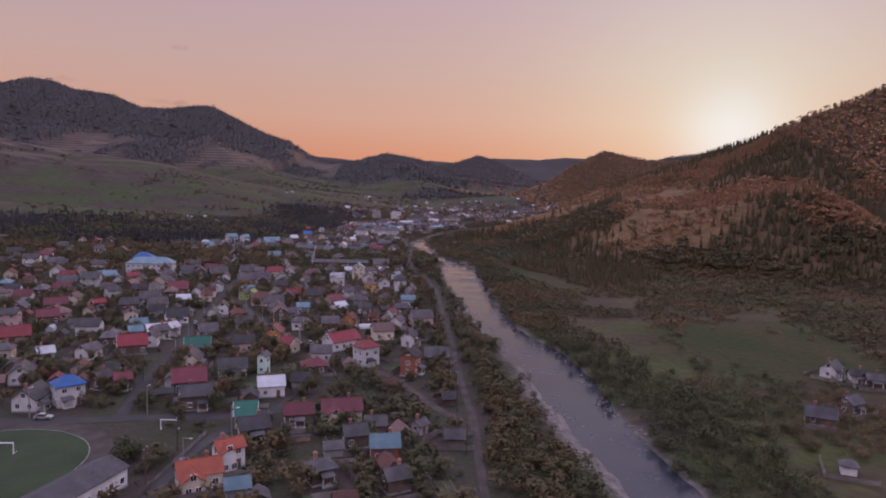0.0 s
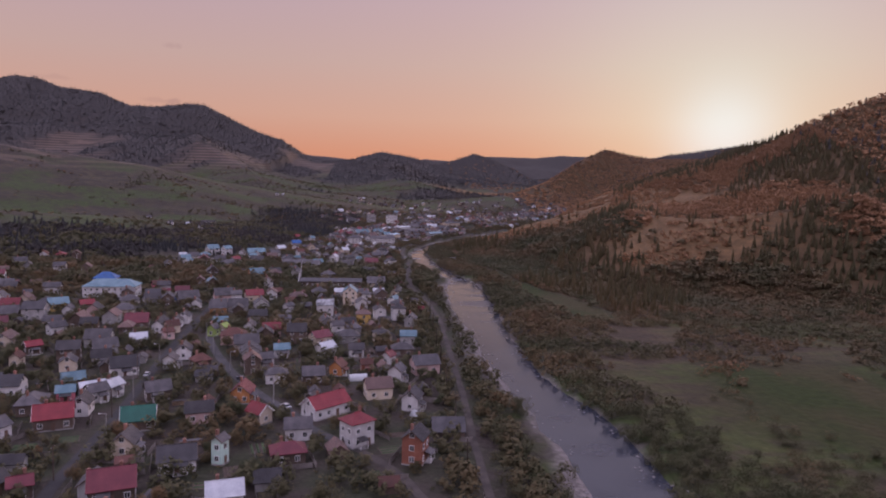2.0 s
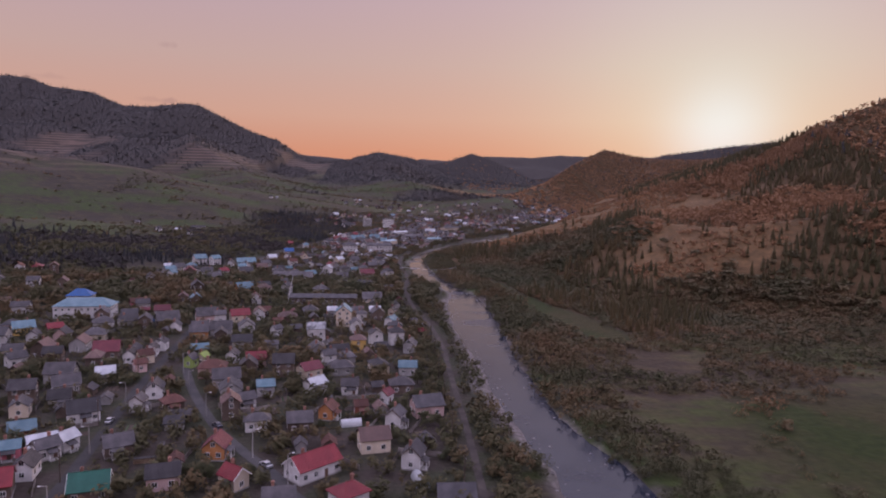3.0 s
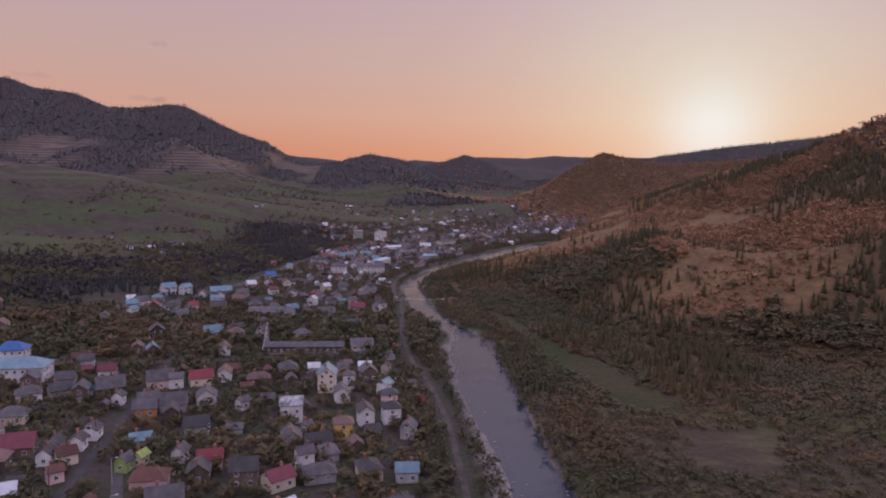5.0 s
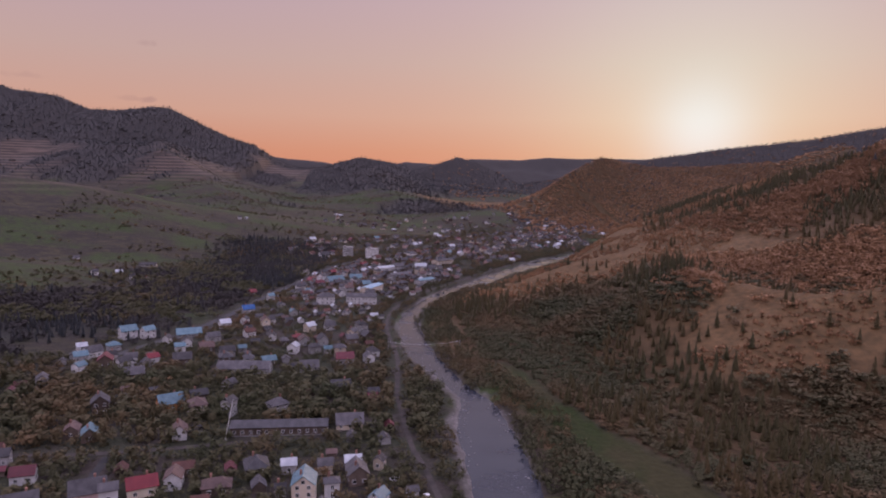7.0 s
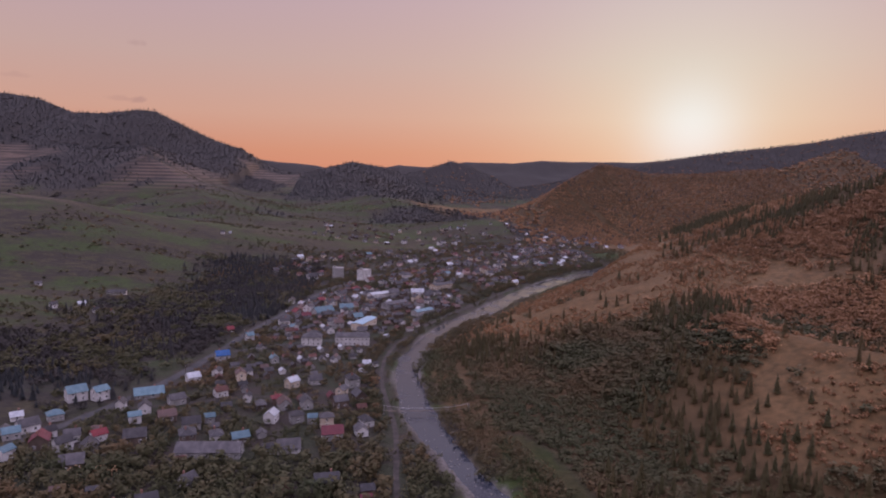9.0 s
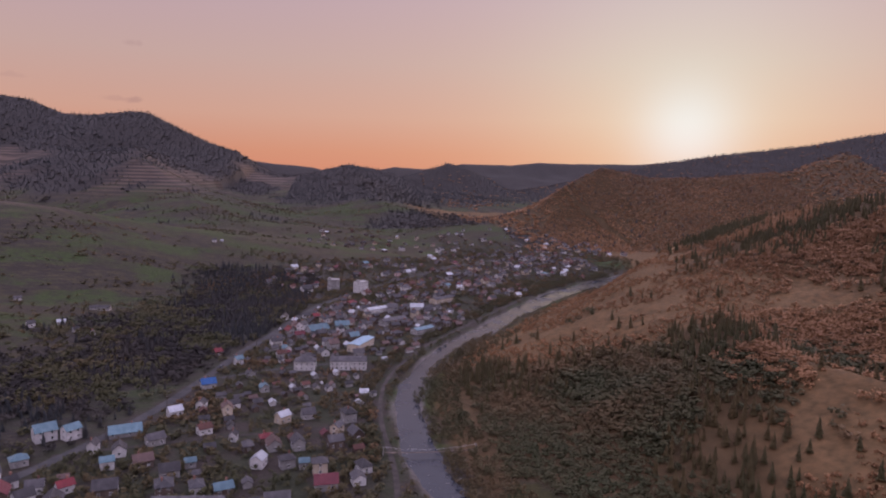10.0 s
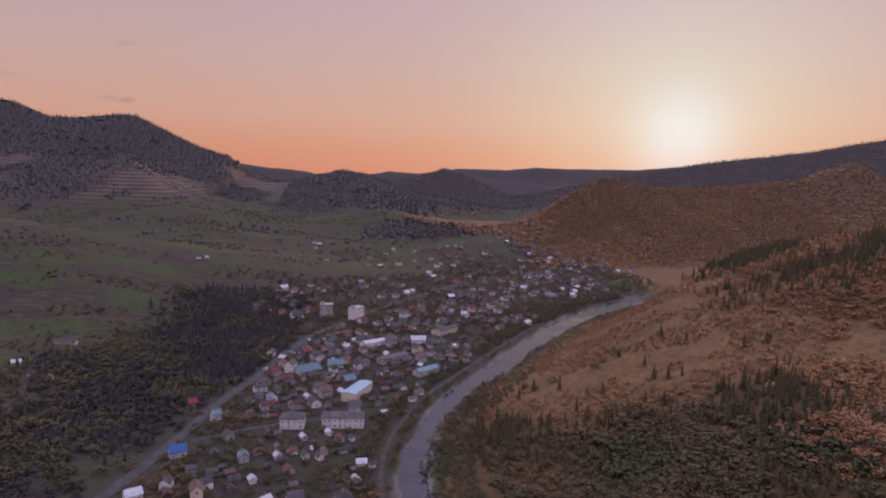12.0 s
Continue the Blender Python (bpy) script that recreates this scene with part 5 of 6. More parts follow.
def greenhouse(x, y, turn, w):
    root = new("greenhouse")
    root.matrix_basis = pose(x, y, ground_at(x, y), 0, 0, turn)
    arc = [(1.5 * math.cos(math.pi * k / 10), 2.0 * math.sin(math.pi * k / 10)) for k in range(11)]
    v = [(u, a, z) for u in (-w / 2, w / 2) for a, z in arc]
    part("film_cover", v, [(k, k + 1, 12 + k, 11 + k) for k in range(10)] + [tuple(range(11)), tuple(range(21, 10, -1))], FILM, root)
    for u in (-w / 2, 0.0, w / 2):
        v = [(u + s, a * q, z * q) for q in (1.01, 1.05) for s in (-0.04, 0.04) for a, z in arc]
        part("hoop", v, [(22 + k, 23 + k, 34 + k, 33 + k) for k in range(10)], METAL, root)
    tagged(root, "milky plastic tunnel greenhouse in a garden", "greenhouse", "greenhouses")


yard = random.Random(21)
made = {"bed": 0, "pile": 0, "house": 0}
for _ in range(900):
    x, y = yard.uniform(-150, 12), yard.uniform(118, 330)
    r = 4.2
    if not free_spot(x, y, r) or abs(x) > 70 + 0.62 * y:
        continue
    pick = yard.random()
    if pick < 0.6 and made["bed"] < 60:
        garden_bed(x, y, 14 + yard.choice((0, 90)) + yard.uniform(-5, 5), yard.uniform(5, 7), yard.uniform(3, 5), yard.random() < 0.5)
        made["bed"] += 1
    elif pick < 0.85 and made["pile"] < 14:
        woodpile(x, y, 14 + yard.choice((0, 90)), yard.uniform(3, 6))
        made["pile"] += 1
    elif made["house"] < 6:
        greenhouse(x, y, 14 + yard.choice((0, 90)), yard.uniform(5, 8))
        made["house"] += 1
    PLOTS.append((x, y, 3.0))

# ---- sports ground ----


def stadium_ring(name, cx, cy, straight, r0, r1, mat, lift, label, category):
    """A flat ring, or a full field where r0 is 0, with straight sides along y and round ends."""
    def outline(r):
        pts = []
        for k in range(33):
            a = math.pi * k / 32
            pts.append((cx + r * math.cos(a), cy + straight / 2 + r * math.sin(a)))
        for k in range(33):
            a = math.pi + math.pi * k / 32
            pts.append((cx + r * math.cos(a), cy - straight / 2 + r * math.sin(a)))
        return pts
    outer = outline(r1)
    if r0 == 0:
        verts, faces = [(x, y, lift) for x, y in outer], [tuple(range(len(outer)))]
    else:
        inner = outline(r0)
        m = len(outer)
        verts = [(x, y, lift) for x, y in outer + inner]
        faces = [(k, (k + 1) % m, m + (k + 1) % m, m + k) for k in range(m)]
    mesh = bpy.data.meshes.new(name)
    mesh.from_pydata(verts, [], faces)
    mesh.materials.append(mat)
    return tagged(new(name, mesh), label, category, kind="structure")


stadium_ring("pitch", -87, 100, 88, 0, 20.6, GRASS, 0.05, "green mown football pitch with rounded ends", "pitch")
stadium_ring("running_track", -87, 100, 88, 20.6, 25.5, DIRT, 0.06, "pale dirt running track round a football pitch", "track")
stadium_ring("pitch_line", -87, 100, 88, 20.3, 20.4, PLINTH, 0.07, "worn white line at the edge of the pitch", "line")


def goal(x, y, rot, width):
    root = new("goal")
    root.matrix_basis = pose(x, y, 0.05, 0, 0, rot)
    for s in (-1, 1):
        part("post", *boxes((s * width / 2 - 0.08, s * width / 2 + 0.08, -0.08, 0.08, 0, 2.4)), PAINT, root)
        part("stay", *boxes((s * width / 2 - 0.04, s * width / 2 + 0.04, 0.08, 1.3, 0, 0.08)), PAINT, root)
    part("crossbar", *boxes((-width / 2 - 0.08, width / 2 + 0.08, -0.08, 0.08, 2.4, 2.56)), PAINT, root)
    tagged(root, "white football goal on the grass", "goal", "football goals")


goal(-87, 149.5, 0, 7.3)
goal(-55, 164.5, 0, 4.0)

# ---- trees ----


def leaf_cloud(r, n, spread, tall, seed, base):
    """Small leaf clumps in an uneven crown of several lobes, with gaps."""
    rnd = random.Random(seed)
    lobes = [(rnd.uniform(-0.5, 0.5) * spread, rnd.uniform(-0.5, 0.5) * spread, base + tall * rnd.uniform(0.25, 0.85), rnd.uniform(0.28, 0.5)) for _ in range(6)]
    verts, faces = [], []
    for _ in range(2 * n):
        lx, ly, lz, lr = rnd.choice(lobes)
        v = Vector((rnd.gauss(0, 1), rnd.gauss(0, 1), rnd.gauss(0, 1))).normalized() * rnd.uniform(0.55, 1.0)
        c = Vector((lx + v.x * lr * spread, ly + v.y * lr * spread, max(base, lz + v.z * lr * tall)))
        out = (v.normalized() + Vector((rnd.gauss(0, 0.3), rnd.gauss(0, 0.3), 0.25 + rnd.gauss(0, 0.3)))).normalized()
        a = out.orthogonal().normalized()
        b = out.cross(a)
        turn = rnd.uniform(0, 6.28)
        a, b = a * math.cos(turn) + b * math.sin(turn), b * math.cos(turn) - a * math.sin(turn)
        s = r * rnd.uniform(0.5, 1.0)
        k = len(verts)
        verts += [tuple(c + a * s), tuple(c - a * s * 0.5 + b * s * 0.85), tuple(c - a * s * 0.6 - b * s * 0.8)]
        faces.append((k, k + 1, k + 2))
    return verts, faces


def limbs(tall, girth, seed, count=5, base=0.0):
    """A tapered trunk with rising limbs."""
    rnd = random.Random(seed)
    verts, faces = [], []

    def taper(a, b, ra, rb, sides=5):
        k = len(verts)
        way = (Vector(b) - Vector(a)).normalized()
        u = way.orthogonal().normalized()
        w = way.cross(u)
        for p, r in ((a, ra), (b, rb)):
            verts.extend(tuple(Vector(p) + (u * math.cos(t) + w * math.sin(t)) * r) for t in (2 * math.pi * i / sides for i in range(sides)))
        faces.extend((k + i, k + (i + 1) % sides, k + sides + (i + 1) % sides, k + sides + i) for i in range(sides))

    taper((0, 0, -0.4), (0.05, 0, tall * 0.45), girth, girth * 0.65)
    taper((0.05, 0, tall * 0.45), (0, 0.1, tall * 0.85), girth * 0.65, girth * 0.2)
    for i in range(count):
        a = 2 * math.pi * i / count + rnd.uniform(-0.4, 0.4)
        z = tall * rnd.uniform(0.3, 0.55)
        taper((0, 0, z), (math.cos(a) * tall * 0.25, math.sin(a) * tall * 0.25, z + tall * rnd.uniform(0.18, 0.3)), girth * 0.4, girth * 0.12, 4)
    return verts, faces


def spruce(tall, wide, tiers, sides, seed):
    """Ragged drooping tiers on a thin stem."""
    rnd = random.Random(seed)
    verts, faces = [], []
    for i in range(tiers):
        s = i / tiers
        z0, r = tall * (0.10 + 0.82 * s), wide * (1 - s) ** 0.85
        k = len(verts)
        verts.append((rnd.uniform(-0.05, 0.05), rnd.uniform(-0.05, 0.05), min(tall, z0 + tall * (1.5 / tiers))))
        for j in range(sides):
            a = 2 * math.pi * (j + rnd.uniform(-0.25, 0.25)) / sides
            q = r * rnd.uniform(0.65, 1.15)
            verts.append((math.cos(a) * q, math.sin(a) * q, z0 - tall * rnd.uniform(0.0, 0.05)))
        faces.extend((k, k + 1 + j, k + 1 + (j + 1) % sides) for j in range(sides))
    return verts, faces


def many(name, shapes, places, mat, label, category, tints):
    """Copies of a few shapes joined into one mesh; places hold x, y, z, scale, widening and turn."""
    all_v, all_f, all_t, base = [], [], [], 0
    which = np.random.RandomState(len(places)).randint(0, len(shapes), len(places))
    for s, (verts, faces) in enumerate(shapes):
        mine = np.nonzero(which == s)[0]
        if not len(mine):
            continue
        v = np.array(verts)
        p = places[mine]
        c, q = np.cos(p[:, 5])[:, None], np.sin(p[:, 5])[:, None]
        size, wide = p[:, 3][:, None], (p[:, 3] * p[:, 4])[:, None]
        x = (v[None, :, 0] * c - v[None, :, 1] * q) * wide + p[:, 0][:, None]
        y = (v[None, :, 0] * q + v[None, :, 1] * c) * wide + p[:, 1][:, None]
        z = v[None, :, 2] * size + p[:, 2][:, None]
        all_v.append(np.stack([x, y, z], -1).reshape(-1, 3))
        f = np.array(faces)
        all_f.append((f[None] + (base + np.arange(len(mine)) * len(v))[:, None, None]).reshape(-1, f.shape[1]))
        all_t.append(np.repeat(tints[mine], len(v)))
        base += len(mine) * len(v)
    v, f, t = np.concatenate(all_v), np.concatenate(all_f), np.concatenate(all_t)
    mesh = bpy.data.meshes.new(name)
    mesh.vertices.add(len(v))
    mesh.vertices.foreach_set("co", v.astype(np.float32).ravel())
    mesh.loops.add(f.size)
    mesh.loops.foreach_set("vertex_index", f.astype(np.int32).ravel())
    mesh.polygons.add(len(f))
    mesh.polygons.foreach_set("loop_start", np.arange(0, f.size, f.shape[1], dtype=np.int32))
    mesh.update(calc_edges=True)
    store(mesh, "tint", t)
    mesh.materials.append(mat)
    return tagged(new(name, mesh), label, category, kind="stuff")


luck = np.random.RandomState(11)


def scattered(x0, x1, y0, y1, pitch, density, low, high, widen=(0.8, 1.2), keep=None):
    """Tree places on a jittered grid, kept by chance where density says so."""
    gx0, gy0 = np.meshgrid(np.arange(x0, x1, pitch), np.arange(y0, y1, pitch))
    x = gx0.ravel() + luck.uniform(-0.5, 0.5, gx0.size) * pitch
    y = gy0.ravel() + luck.uniform(-0.5, 0.5, gx0.size) * pitch
    take = luck.uniform(0, 1, x.size) < density(x, y)
    x, y = x[take], y[take]
    if keep is not None:
        take = keep(x, y)
        x, y = x[take], y[take]
    size = luck.uniform(low, high, x.size)
    return np.stack([x, y, height(x, y) - 0.1, size, luck.uniform(*widen, x.size), luck.uniform(0, 6.28, x.size)], -1)


def in_view(x, y):
    """The broad wedge of country that the flight looks over."""
    return (y > 70) & (np.abs(x) < 90 + 0.80 * y)


def near_side(x, y):
    """Slopes that face down the valley, and a strip beyond each crest."""
    return in_view(x, y) & (height(x, y - 45) - height(x, y) < 10)


def tint_of(places, low=0.0, high=1.0, patch=60):
    return low + (high - low) * np.clip(0.55 * chance_field(places[:, 0], places[:, 1], patch, 91, 2) * 1.5 - 0.2 + luck.uniform(0.12, 0.32, len(places)), 0, 1)


def clear_of_ways(x, y):
    ok = np.ones(len(x), bool)
    for line in LINES:
        ok &= along(line, x, y)[0] > 3.6
    for px, py, pr in PLOTS:
        ok &= (x - px) ** 2 + (y - py) ** 2 > (pr * 0.85 + 1.2) ** 2
    return ok & ~((np.abs(x + 87) < 27) & (y < 172))


SPRUCES = [spruce(1.0, 0.20, 6, 7, k) for k in range(4)]
FAR_SPRUCES = [spruce(1.0, 0.27, 2, 4, 20 + k) for k in range(5)]
CROWNS = [leaf_cloud(0.095, 82, 0.64, 0.75, 40 + k, 0.12) for k in range(6)]
SLOPE_CROWNS = [leaf_cloud(0.155, 29, 0.74, 0.80, 60 + k, 0.02) for k in range(6)]
WOOD_CROWNS = [leaf_cloud(0.155, 28, 0.72, 0.8, 170 + k, 0.05) for k in range(6)]
THIN_CROWNS = [leaf_cloud(0.20, 22, 0.80, 0.8, 70 + k, 0.06) for k in range(6)]
NEAR_BUSHES = [leaf_cloud(0.064, 150, 0.85, 0.85, 190 + k, 0.0) for k in range(6)]
FINE_BUSHES = [leaf_cloud(0.145, 29, 0.85, 0.85, 90 + k, 0.0) for k in range(6)]
BUSHES = [leaf_cloud(0.24, 12, 0.85, 0.85, 80 + k, 0.0) for k in range(5)]

east_near = scattered(60, 460, 380, 1150, 3.7, lambda x, y: woods(x, y) * 0.97, 4, 7, widen=(1.0, 1.5), keep=lambda x, y: in_view(x, y) & (x > 40))
rise_here = height(east_near[:, 0], east_near[:, 1])
low_ground = rise_here < 7
lower_slope = rise_here + luck.uniform(-6, 6, len(east_near)) < 36
conifer = chance_field(east_near[:, 0], east_near[:, 1], 70, 97, 3) + luck.uniform(-0.12, 0.12, len(east_near)) > 0.49 + 0.12 * low_ground
east_near[:, 3] *= np.where(low_ground & ~conifer, 0.65, 1.0)
a = east_near[conifer & (luck.uniform(0, 1, len(east_near)) < 0.55)] * [1, 1, 1, 1.55, 0.85, 1]
many("spruce_forest", SPRUCES, a, CONIFER, "dark spruce forest on the slope above the river", "forest", tint_of(a, 0.0, 0.7))
a = east_near[~conifer & ~lower_slope] * [1, 1, 1, 0.8, 1.3, 1]
many("broadleaf_forest", SLOPE_CROWNS, a, BARE, "brown autumn broadleaf wood on the slope above the river", "forest", tint_of(a))
a = east_near[~conifer & lower_slope] * [1, 1, 1, 0.85, 1.45, 1]
many("lowland_wood", SLOPE_CROWNS, a, AUTUMN, "dark olive and brown wood on the lower slope beyond the river", "forest", tint_of(a, 0.0, 0.7, 40))
brush_flat = scattered(60, 300, 100, 440, 3.2, lambda x, y: 0.8 * smooth(0.40, 0.56, chance_field(x, y, 40, 53, 3) + 0.16 * smooth(285, 335, y)) * (1 - meadow_here(x, y)) * (along(RIVER, x, y)[0] > 20),
                       1.2, 3.6, widen=(1.2, 1.9), keep=lambda x, y: in_view(x, y) & (x > np.interp(y, [q[1] for q in RIVER], [q[0] for q in RIVER])) & clear_of_ways(x, y))
nearby = (brush_flat[:, 1] < 235) & (brush_flat[:, 0] < 160)
many("meadow_brush", NEAR_BUSHES, brush_flat[nearby], AUTUMN, "dark olive brushwood on the flat beside the river", "bushes", tint_of(brush_flat[nearby], 0.0, 0.8, 30))
many("brush_thicket", FINE_BUSHES, brush_flat[~nearby], AUTUMN, "dark olive thickets on the flat beside the river", "bushes", tint_of(brush_flat[~nearby], 0.0, 0.8, 30))
heath = scattered(70, 480, 430, 1300, 3.6, lambda x, y: 0.8 * (woods(x, y) < 0.5) * (meadow_here(x, y) < 0.2) * smooth(0.40, 0.56, chance_field(x, y * 1.5, 42, 127, 3)) * (along(RIVER, x, y)[0] > 22), 0.8, 3.4,
                  keep=lambda x, y: in_view(x, y) & (x > np.interp(y, [q[1] for q in RIVER], [q[0] for q in RIVER])))
many("heath_bushes", [leaf_cloud(0.30, 14, 0.9, 0.8, 180 + k, 0.0) for k in range(4)], heath, BARE, "low reddish bushes in patches on the open hillside", "bushes", tint_of(heath, 0.0, 0.9, 30))
belt = scattered(-420, -60, 560, 1250, 4.3, lambda x, y: woods(x, y) * 0.97, 3.0, 6.4, widen=(1.25, 1.9), keep=lambda x, y: in_view(x, y) & (x < road_x(y) - 5) & clear_of_ways(x, y))
dark = chance_field(belt[:, 0], belt[:, 1], 55, 163, 3) + luck.uniform(-0.15, 0.15, len(belt)) > 0.60
firs = belt[dark] * [1, 1, 1, 1.5, 0.7, 1]
many("roadside_spruces", SPRUCES, firs, HAZE_SPRUCE, "dark spruces standing among the roadside autumn wood", "trees", tint_of(firs, 0.0, 0.8))
belt = belt[~dark]
leafless = chance_field(belt[:, 0], belt[:, 1], 40, 167, 3) + luck.uniform(-0.2, 0.2, len(belt)) > 0.46
many("bare_woods", WOOD_CROWNS, belt[leafless], DULL, "dull brown leafless wood beside the road", "woods", tint_of(belt[leafless], 0.0, 0.8, 45))
belt = belt[~leafless]
many("autumn_woods", WOOD_CROWNS, belt, AUTUMN, "rusty brown autumn wood beside the road", "woods", tint_of(belt, 0.0, 0.45, 45))
far = scattered(-2600, 2600, 1150, 3650, 13.5, lambda x, y: woods(x, y) * 0.93, 5.5, 9, widen=(1.1, 1.6), keep=near_side)
far2 = scattered(440, 1300, 300, 1200, 8, lambda x, y: woods(x, y) * 0.95, 6, 10, keep=near_side)
far = np.concatenate([far, far2])
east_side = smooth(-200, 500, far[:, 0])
# the haze-coloured spruce takes over with distance, setting far ridges apart
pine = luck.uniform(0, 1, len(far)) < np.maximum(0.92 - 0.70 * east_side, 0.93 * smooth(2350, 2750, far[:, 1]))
many("mountain_spruce_forest", FAR_SPRUCES, far[pine], HAZE_SPRUCE, "distant dark conifer forest on the mountains, coloured with bluish-grey haze", "forest", tint_of(far[pine], 0.1, 0.9, 200))


def hill_side(x, y):
    """The flank of the hill beyond the village, with an uneven edge."""
    return x + 150 * (chance_field(x, y, 80, 151, 3) - 0.5) > 330 + 0.05 * y


knoll = ~pine & hill_side(far[:, 0], far[:, 1]) & (far[:, 1] < 2050) & (far[:, 0] < 1100)
hill = scattered(250, 1100, 1150, 2050, 6.4, lambda x, y: woods(x, y) * 0.97, 3.0, 5.4, widen=(1.3, 2.0), keep=lambda x, y: near_side(x, y) & hill_side(x, y))
flank = scattered(455, 1150, 300, 1150, 6.6, lambda x, y: woods(x, y) * 0.97, 4.5, 7.5, widen=(1.0, 1.5), keep=near_side)
hill = np.concatenate([hill, flank])
many("hill_broadleaf_forest", [leaf_cloud(0.27, 7, 0.85, 0.75, 130 + k, 0.02) for k in range(8)], hill, BARE, "brown broadleaf forest on the hill behind the village", "forest", tint_of(hill, 0, 1, 120))
rest = far[~pine & ~knoll]
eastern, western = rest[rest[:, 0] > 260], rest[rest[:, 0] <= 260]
many("mountain_broadleaf_forest", [leaf_cloud(0.48, 6, 0.9, 0.7, 120 + k, 0.05) for k in range(6)], eastern * [1, 1, 1, 0.65, 1.6, 1], BARE, "distant brown broadleaf forest on the eastern hills", "forest", tint_of(eastern, 0, 1, 200))
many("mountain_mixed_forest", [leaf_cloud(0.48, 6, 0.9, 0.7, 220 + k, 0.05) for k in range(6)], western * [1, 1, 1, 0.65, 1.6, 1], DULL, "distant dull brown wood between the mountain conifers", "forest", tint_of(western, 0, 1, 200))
lone = scattered(-1300, 900, 700, 2300, 7.5, lambda x, y: (woods(x, y) < 0.4) * np.maximum(0.55 * smooth(0.53, 0.66, chance_field(x, y * 2.6, 130, 113, 4)), 0.75 * (np.abs(chance_field(x, y * 2.2, 170, 117, 3) - 0.5) < 0.012)), 1.0, 4.2,
                 widen=(1.0, 1.8), keep=lambda x, y: in_view(x, y) & ((x < road_x(y) - 12) | (x > 60 + 0.35 * y)))
many("hillside_bushes", [leaf_cloud(0.34, 7, 0.8, 0.8, 160 + k, 0.0) for k in range(4)], lone, AUTUMN, "scattered dark bushes and hedges on the hill meadows", "bushes", tint_of(lone, 0, 0.8))


def bank(x, y):
    d, w = along(RIVER, x, y)
    e = d - w * 0.5
    return np.where((e > np.where(x > np.interp(y, [q[1] for q in RIVER], [q[0] for q in RIVER]), -0.8, 2.6 + 3.2 * smooth(215, 180, y))) & (e < 24), 0.9 * smooth(0.24, 0.42, chance_field(x, y, 16, 101, 2)) * (1 - 0.8 * smooth(455, 480, y) * smooth(600, 570, y) * (x < np.interp(y, [q[1] for q in RIVER], [q[0] for q in RIVER]))), 0)


brush = scattered(-10, 330, 90, 1250, 3.6, bank, 2.2, 5.5, keep=lambda x, y: in_view(x, y) & clear_of_ways(x, y))
brush[:, 3] *= 1 - 0.5 * smooth(820, 880, brush[:, 1]) * (brush[:, 0] > np.interp(brush[:, 1], [q[1] for q in RIVER], [q[0] for q in RIVER]))
nearby = brush[:, 1] < 250
many("riverside_brush", NEAR_BUSHES, brush[nearby], AUTUMN, "dark olive willow scrub along the river banks", "bushes", tint_of(brush[nearby], 0.0, 0.42, 30))
many("willow_scrub", FINE_BUSHES, brush[~nearby], AUTUMN, "dark willow scrub along the upper river banks", "bushes", tint_of(brush[~nearby], 0.0, 0.55, 30))


def town(x, y):
    d, w = along(RIVER, x, y)
    inside = (d > w * 0.5 + 8) & (x < np.interp(y, [q[1] for q in RIVER], [q[0] for q in RIVER])) & ((y < 600) | (x > road_x(y) + 5 - 190 * smooth(980, 1080, y)))
    park = smooth(470, 490, y) * smooth(575, 555, y) * smooth(-240, -180, x)
    thick = 0.54 + 0.42 * smooth(0.40, 0.62, chance_field(x, y, 28, 107, 2))
    yards = smooth(680, 705, y) * smooth(1010, 970, y) * smooth(-75, -45, x)
    return inside * np.maximum(thick * (y < 1150), 0.30 * smooth(1700, 1500, y)) * (1 + 0.5 * park) * (1 - 0.60 * yards)


gardens = scattered(-330, 420, 95, 1750, 4.3, town, 2.4, 6.4, widen=(1.0, 1.45), keep=lambda x, y: in_view(x, y) & clear_of_ways(x, y))
gardens[:, 3] *= 1 - 0.28 * smooth(590, 640, gardens[:, 1])
gardens[:, 3] *= 1 + 0.3 * smooth(460, 485, gardens[:, 1]) * smooth(580, 560, gardens[:, 1])
close = gardens[:, 1] < 330
pick = luck.permutation(np.nonzero(close)[0])[:230]
single = np.zeros(len(gardens), bool)
single[pick] = True
mid = ~single & (gardens[:, 1] < 340)
a = gardens[mid]
many("garden_trees", CROWNS, a, AUTUMN, "mixed green and rusty garden trees between the houses", "trees", tint_of(a, 0.0, 0.55, 25))
half = ~single & ~mid & (gardens[:, 1] < 620)
a = gardens[half]
many("park_trees", [leaf_cloud(0.125, 39, 0.66, 0.8, 210 + k, 0.05) for k in range(6)], a, AUTUMN, "olive and yellow-brown autumn trees round the village park", "trees", tint_of(a, 0.0, 0.7, 22))
a = gardens[~single & ~mid & ~half]
many("distant_garden_trees", THIN_CROWNS, a, AUTUMN, "dark autumn trees among far houses", "trees", tint_of(a, 0.0, 0.8, 25))
hedge = scattered(-330, 30, 95, 520, 3.0, lambda x, y: town(x, y) * 0.55, 0.8, 2.2, keep=lambda x, y: in_view(x, y) & clear_of_ways(x, y))
many("garden_shrubs", BUSHES, hedge, AUTUMN, "low dark shrubs and hedges in the gardens", "shrubs", tint_of(hedge, 0.0, 0.6, 18))

